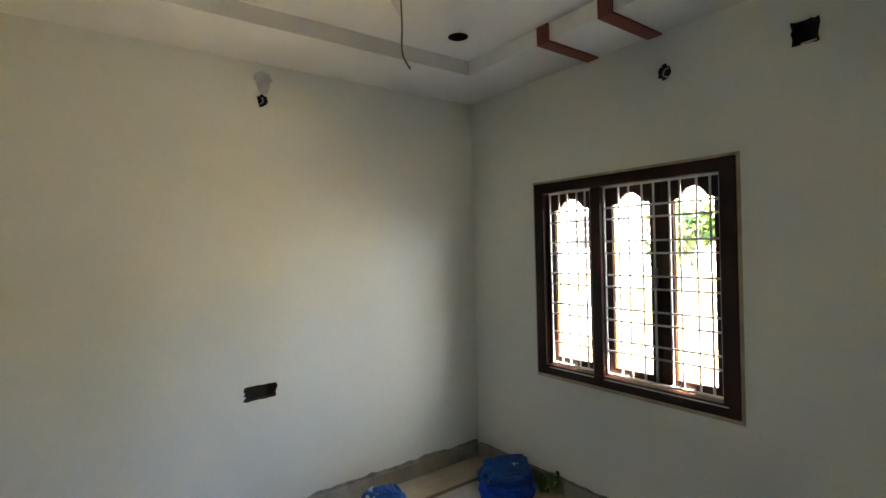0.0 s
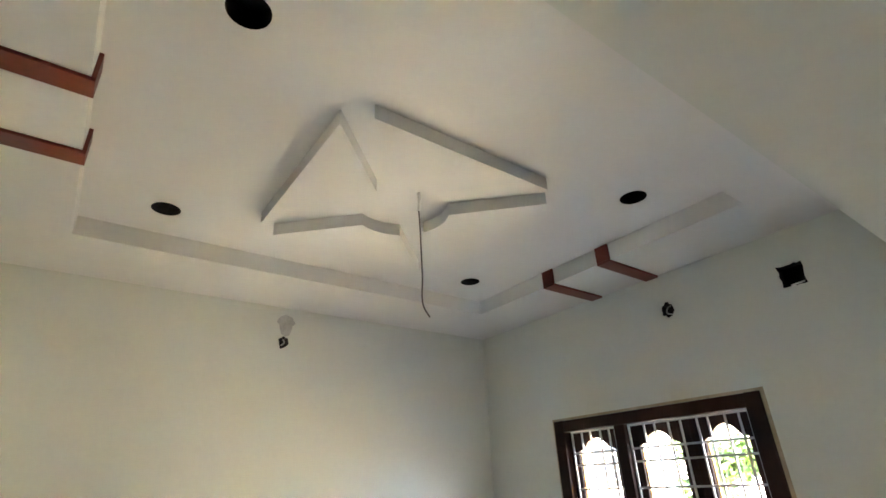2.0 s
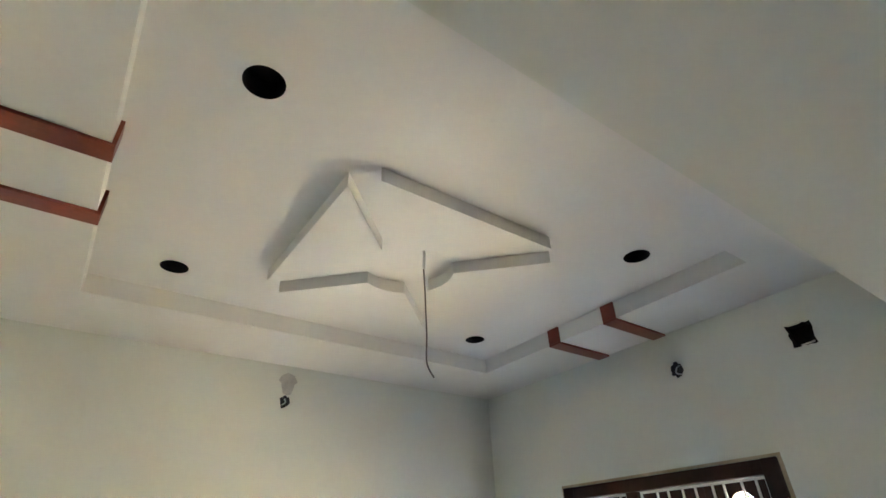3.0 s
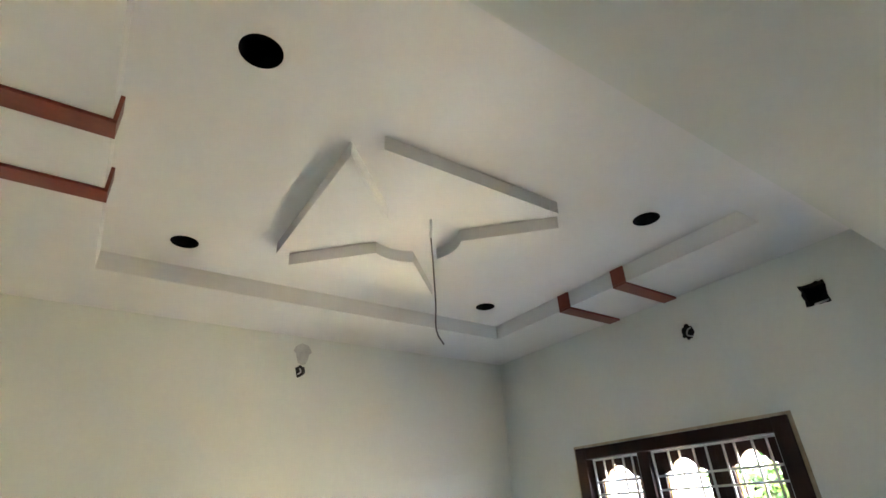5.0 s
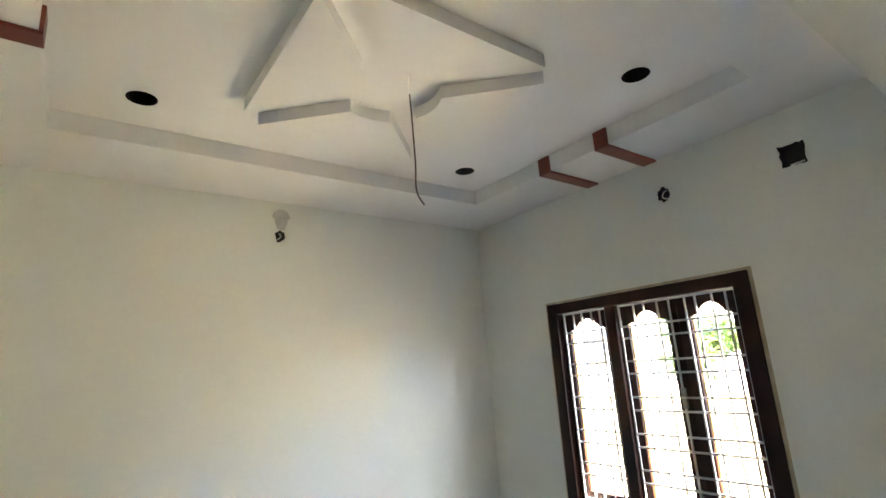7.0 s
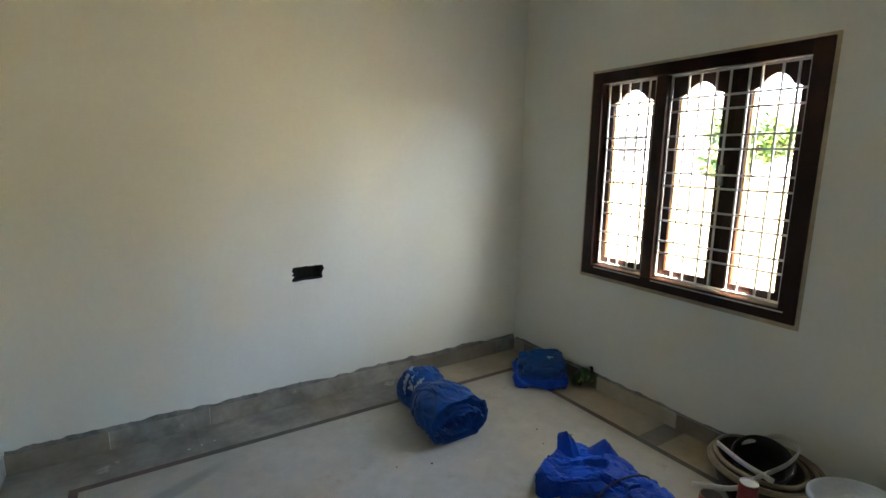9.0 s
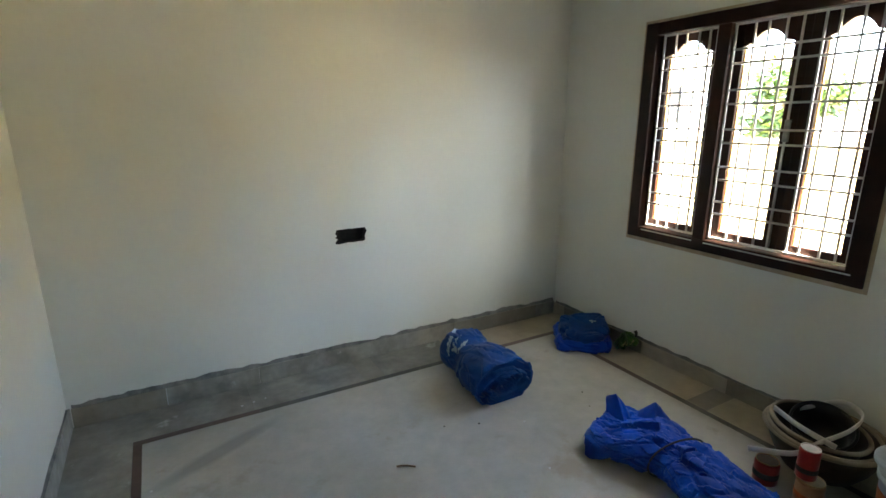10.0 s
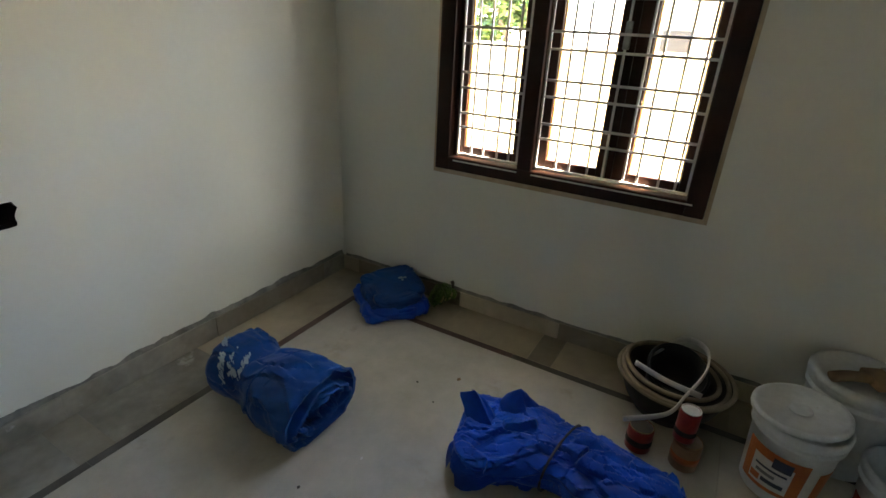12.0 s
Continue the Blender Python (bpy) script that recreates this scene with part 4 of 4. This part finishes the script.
def curved_label(r0, r1, h0, h1, a0, a1, hb, ht, off, n=12):
    """A patch that lies on a bucket's tapering side."""
    bm = bmesh.new()
    cols = []
    for i in range(n + 1):
        a = a0 + (a1 - a0) * i / n
        col = []
        for z, o in ((hb, off), (ht, off), (ht, 0.0003), (hb, 0.0003)):
            r = r0 + (r1 - r0) * (z - h0) / (h1 - h0) + o
            col.append(bm.verts.new((r * math.cos(a), r * math.sin(a), z)))
        cols.append(col)
    for c0, c1 in zip(cols, cols[1:]):
        for k in range(4):
            bm.faces.new((c0[k], c1[k], c1[(k + 1) % 4], c0[(k + 1) % 4]))
    bm.faces.new(cols[0])
    bm.faces.new(cols[-1])
    return bm


B1 = (4.094, 4.148, 0.0)
b1 = bucket(B1, 0.108, 0.128, 0.297, "white plastic paint bucket with an orange label, lid loose on top")
args = (0.111, 0.126, 0.006, 0.225)
mid = math.radians(152)
part("label_ground", curved_label(*args, mid - 0.75, mid + 0.85, 0.04, 0.20, 0.0010), M_ORANGE, b1, "orange printed label")
part("label_field", curved_label(*args, mid - 0.45, mid + 0.55, 0.055, 0.165, 0.0016), M_WHITEPRINT, b1, "white printed field")
for a, b, z0, z1, mt in ((0.05, 0.5, 0.145, 0.185, M_BLUEPRINT), (-0.35, 0.45, 0.125, 0.133, M_BLUEPRINT), (-0.30, 0.2, 0.100, 0.112, M_GREY), (-0.1, 0.45, 0.072, 0.088, M_BLUEPRINT), (-0.42, -0.15, 0.065, 0.09, M_ORANGE)):
    part("printed_bar", curved_label(*args, mid + a, mid + b, z0, z1, 0.0022, 6), mt, b1, "unreadable printed bar")
part("label_ground", curved_label(*args, mid + 1.15, mid + 1.75, 0.05, 0.17, 0.0010), M_ORANGE, b1)
lid = thing("bucket_lid", "white plastic bucket lid lying loose and tilted on its bucket", "lid", (4.090, 4.162, 0.313))
lid.rotation_euler = (-0.11, 0.03, 0.3)
part("lid_plate", lathe([(0, 0.004), (0.118, 0.004), (0.120, 0.012), (0.132, 0.014), (0.137, 0.010), (0.138, -0.002), (0.134, -0.003), (0.132, 0.006), (0.118, 0.0), (0, 0.0)], 52), M_BUCKET, lid, "", True)
part("lid_boss", lathe([(0, 0.0045), (0.034, 0.0045), (0.033, 0.0075), (0.029, 0.009), (0, 0.009)], 32), M_BUCKET, lid, "raised round boss", True)

b2 = bucket((4.358, 3.971, 0.0), 0.125, 0.148, 0.345, "large greyish plastic paint bucket with a closed lid")
part("bucket_cap", lathe([(0, 0.352), (0.13, 0.352), (0.134, 0.362), (0.154, 0.362), (0.160, 0.352), (0.160, 0.333), (0.1585, 0.333), (0.1585, 0.346), (0, 0.346)], 52), M_BUCKET, b2, "closed lid", True)
brush = thing("wooden_brush", "worn wooden brush lying on a bucket lid", "brush", (4.285, 4.018, 0.364))
brush.scale = (1.3, 1.3, 1.2)
brush.rotation_euler = (0, 0, math.radians(-64))
part("handle", tube(spline([(-0.055, 0.0, 0.012), (-0.01, 0.004, 0.016), (0.04, 0.0, 0.016)]), 0.014, 10, 1.2), M_STICK, brush, "", True)
part("stock", box(0.035, 0.10, -0.038, 0.038, 0.0, 0.026, 0.006), M_STICK, brush)
part("bristles", box(0.098, 0.15, -0.034, 0.034, 0.002, 0.022, 0.004), M_RIMDUST, brush, "stiff caked bristles")
part("ferrule", box(0.088, 0.101, -0.0395, 0.0395, -0.0005, 0.0275, 0.003), M_STEEL, brush)
b3 = bucket((4.079, 3.844, 0.0), 0.098, 0.118, 0.225, "white plastic bucket with a red band, open")
part("label_ground", curved_label(0.101, 0.116, 0.006, 0.165, math.radians(90), math.radians(230), 0.03, 0.11, 0.001), M_RED, b3, "red printed band")

# ---- small debris on the floor ----
stick = thing("twig", "short dry twig lying on the stone floor", "twig", (2.759, 5.395, 0.004))
part("stem", tube(spline([(-0.035, 0.02, 0.0), (0.0, 0.0, 0.004), (0.035, -0.022, 0.0)]), 0.0035, 6), M_STICK, stick)
rnd = random.Random(11)
for x, y, r, mt, nm in ((3.204, 5.501, 0.006, M_DEBRIS, "dark crumb of dirt on the stone floor"), (3.046, 5.565, 0.005, M_DEBRIS, "dark crumb of dirt on the stone floor"), (3.406, 5.405, 0.006, M_CHIP, "white plaster chip on the stone floor"),
                        (3.856, 5.465, 0.005, M_DEBRIS, "dark crumb of dirt on the stone floor"), (3.786, 5.345, 0.004, M_DEBRIS, "dark crumb of dirt on the stone floor"), (3.286, 5.085, 0.005, M_CHIP, "white plaster chip on the stone floor"),
                        (2.226, 6.235, 0.006, M_CHIP, "white plaster chip on the stone floor"), (2.286, 6.245, 0.005, M_CHIP, "white plaster chip on the stone floor"), (2.346, 6.255, 0.004, M_CHIP, "white plaster chip on the stone floor"),
                        (3.966, 5.325, 0.009, M_STICK, "dry brown crumb of dirt on the stone floor"), (1.816, 5.765, 0.006, M_CHIP, "white plaster chip on the stone floor"), (3.136, 4.945, 0.005, M_DEBRIS, "dark crumb of dirt on the stone floor")):
    bm = bmesh.new()
    bmesh.ops.create_icosphere(bm, subdivisions=1, radius=r)
    for v in bm.verts:
        v.co = Vector((v.co.x * rnd.uniform(0.6, 1.5), v.co.y * rnd.uniform(0.6, 1.4), v.co.z * rnd.uniform(0.3, 0.7)))
    ob = mesh_object("crumb", bm, mt)
    ob.location = (x, y, r * 0.35)
    tagged(ob, nm, "debris", "crumbs on the floor")

# ---- outside ----
tagged(mesh_object("pavement", box(XE + OUT_E + 0.001, 6.045, -2, 9, -0.36, -0.12), M_APRON), "pale concrete apron along the house", "pavement", kind="structure")
bm = bmesh.new()
bm.faces.new([bm.verts.new(v) for v in ((-400, -400, -0.36), (400, -400, -0.36), (400, 400, -0.36), (-400, 400, -0.36))])
tagged(mesh_object("ground", bm, M_GROUND), "dusty sunlit yard and ground", "ground", kind="structure")
yard_wall = thing("compound_wall", "cream rendered compound wall in full sun", "wall", (6.05, 6.5, -0.36), kind="structure")
part("wall_body", box(0, 0.12, -14, 16, 0, 1.61), M_CREAM, yard_wall)
part("coping", box(-0.03, 0.15, -14, 16, 1.612, 1.66, 0.01), M_CREAM, yard_wall)


def house(at, size, label, mat_wall):
    hx, hy, hz = size
    ob = thing("house", label, "house", at)
    part("wall", box(0, hx, 0, hy, 0, hz), mat_wall, ob)
    part("roof", box(-0.3, hx + 0.3, -0.3, hy + 0.3, hz + 0.002, hz + 0.18), M_HOUSE, ob, "flat concrete roof slab")
    return ob


h1 = house((16.5, 12.4, -0.36), (8, 9, 3.6), "white rendered house beyond the yard wall", M_HOUSE)
w1 = part("house_window", box(-0.06, -0.004, 1.75, 2.65, 1.75, 2.85), M_DARKGLASS, h1, "grey barred house window")
for k in range(4):
    part("window_bar", box(-0.085, -0.062, 1.75, 2.65, 1.93 + 0.24 * k, 1.96 + 0.24 * k), M_HOUSE, w1)
h2 = house((14.0, -2.5, -0.36), (7, 9.0, 4.0), "pale rendered house beyond the yard wall", M_CREAM)
part("house_window", box(-0.06, -0.004, 8.2, 8.75, 1.5, 1.9), M_DARKGLASS, h2, "small dark house opening")


def tree(at, height, spread, seed, n_leaf):
    rnd = random.Random(seed)
    ob = thing("tree", "leafy green tree beyond the yard wall", "tree", at, "garden trees")
    trunk = bmesh.new()
    tips = []

    def limb(p, d, length, r, depth):
        path, q, way = [p], p.copy(), d.copy()
        for i in range(5):
            way = (way + Vector((rnd.uniform(-.2, .2), rnd.uniform(-.2, .2), rnd.uniform(-.05, .15)))).normalized()
            q = q + way * length / 5
            path.append(q.copy())
        rings = []
        for i, c in enumerate(path):
            rr = r * (1 - 0.55 * i / 5)
            rings.append([trunk.verts.new(c + Vector((rr * math.cos(a), rr * math.sin(a), 0))) for a in (2 * math.pi * k / 7 for k in range(7))])
        for lo, hi in zip(rings, rings[1:]):
            for k in range(7):
                trunk.faces.new((lo[k], lo[(k + 1) % 7], hi[(k + 1) % 7], hi[k]))
        trunk.faces.new(rings[-1])
        tips.extend(path[2:])
        if depth:
            for _ in range(4):
                a = rnd.uniform(0, 2 * math.pi)
                limb(path[rnd.randint(3, 5)], Vector((math.cos(a), math.sin(a), rnd.uniform(0.1, 0.8))).normalized(), length * rnd.uniform(0.24, 0.36), r * 0.42, depth - 1)

    limb(Vector((0, 0, 0)), Vector((0, 0, 1)), height * 0.55, 0.11, 2)
    part("trunk", trunk, M_BARK, ob)
    bm = bmesh.new()
    for _ in range(n_leaf):
        c = rnd.choice(tips[3:]) + Vector((rnd.gauss(0, spread), rnd.gauss(0, spread), rnd.gauss(0, spread * 0.8)))
        u = Vector((rnd.gauss(0, 1), rnd.gauss(0, 1), rnd.gauss(0, 0.6))).normalized()
        w = u.cross(Vector((rnd.gauss(0, 1), rnd.gauss(0, 1), rnd.gauss(0, 1)))).normalized()
        s_ = rnd.uniform(0.07, 0.14)
        bm.faces.new([bm.verts.new(c + v) for v in (-u * s_, w * s_ * 0.45, u * s_, -w * s_ * 0.45)])
    me = bpy.data.meshes.new("crown")
    bm.to_mesh(me)
    bm.free()
    me.materials.append(M_LEAF)
    cr = new("crown", me)
    cr.parent = ob
    return ob


tree((16.0, 10.2, -0.36), 4.5, 0.26, 3, 3000)

# ---- floor pieces ----
ROOM = (XW + 0.002, XE - 0.002, 2.6, YN - 0.002)


def slab(x0, x1, y0, y1, material, name="floor_slab", h=0.0):
    g = 0.0003
    bm = bmesh.new()
    x0, x1, y0, y1 = x0 + g, x1 - g, y0 + g, y1 - g
    e = 0.0006
    lo = [bm.verts.new(v) for v in ((x0, y0, -0.0035), (x1, y0, -0.0035), (x1, y1, -0.0035), (x0, y1, -0.0035))]
    hi = [bm.verts.new(v) for v in ((x0 + e, y0 + e, h), (x1 - e, y0 + e, h), (x1 - e, y1 - e, h), (x0 + e, y1 - e, h))]
    bm.faces.new(hi)
    for i in range(4):
        bm.faces.new((lo[i], lo[(i + 1) % 4], hi[(i + 1) % 4], hi[i]))
    return part(name, bm, material, floor)


SW = 0.036
SY = 2.9
cuts_x = [NX0 + SW, NX1 - SW]
cuts_y = [SY + SW, 4.32, NY - SW]
for a, b in zip(cuts_x, cuts_x[1:]):
    for c_, d_ in zip(cuts_y, cuts_y[1:]):
        slab(a, b, c_, d_, M_SLAB)
rnd = random.Random(5)
for a, b in zip((NX0, 2.3, 2.9, 3.5), (2.3, 2.9, 3.5, NX1)):
    slab(a, b, NY - SW, NY, M_STRIPE if a < 2.0 or a > 3.4 else M_STRIPE2, "stripe_slab")
    slab(a, b, SY, SY + SW, M_STRIPE, "stripe_slab")
for a, b in zip((SY + SW, 3.6, 4.4, 5.2), (3.6, 4.4, 5.2, NY - SW)):
    slab(NX0, NX0 + SW, a, b, M_STRIPE, "stripe_slab")
    slab(NX1 - SW, NX1, a, b, M_STRIPE if a > 5 else M_STRIPE2, "stripe_slab")
xs = [ROOM[0], 2.28, 2.88, 3.0, 3.5, 4.02, ROOM[1]]
for a, b in zip(xs, xs[1:]):
    slab(a, b, NY, ROOM[3], M_DARKSLAB if abs(a - 2.88) < 0.01 else M_BORDERGREY if a < 3.3 else M_BORDER, "border_slab")
ys = [SY, 3.5, 4.3, 5.02, 5.135, 5.6, NY]
for a, b in zip(ys, ys[1:]):
    slab(NX1, ROOM[1], a, b, M_DARKSLAB if abs(a - 5.02) < 0.01 else M_BORDER, "border_slab")
    slab(ROOM[0], NX0, a, b, M_BORDERGREY, "border_slab")
for i in range(11):
    for k in range(6):
        slab(HX0 + 0.01 + i * 0.774, HX0 + 0.01 + (i + 1) * 0.774, HY0 + 0.01 + k * 0.98, HY0 + 0.01 + (k + 1) * 0.98, M_SLAB)
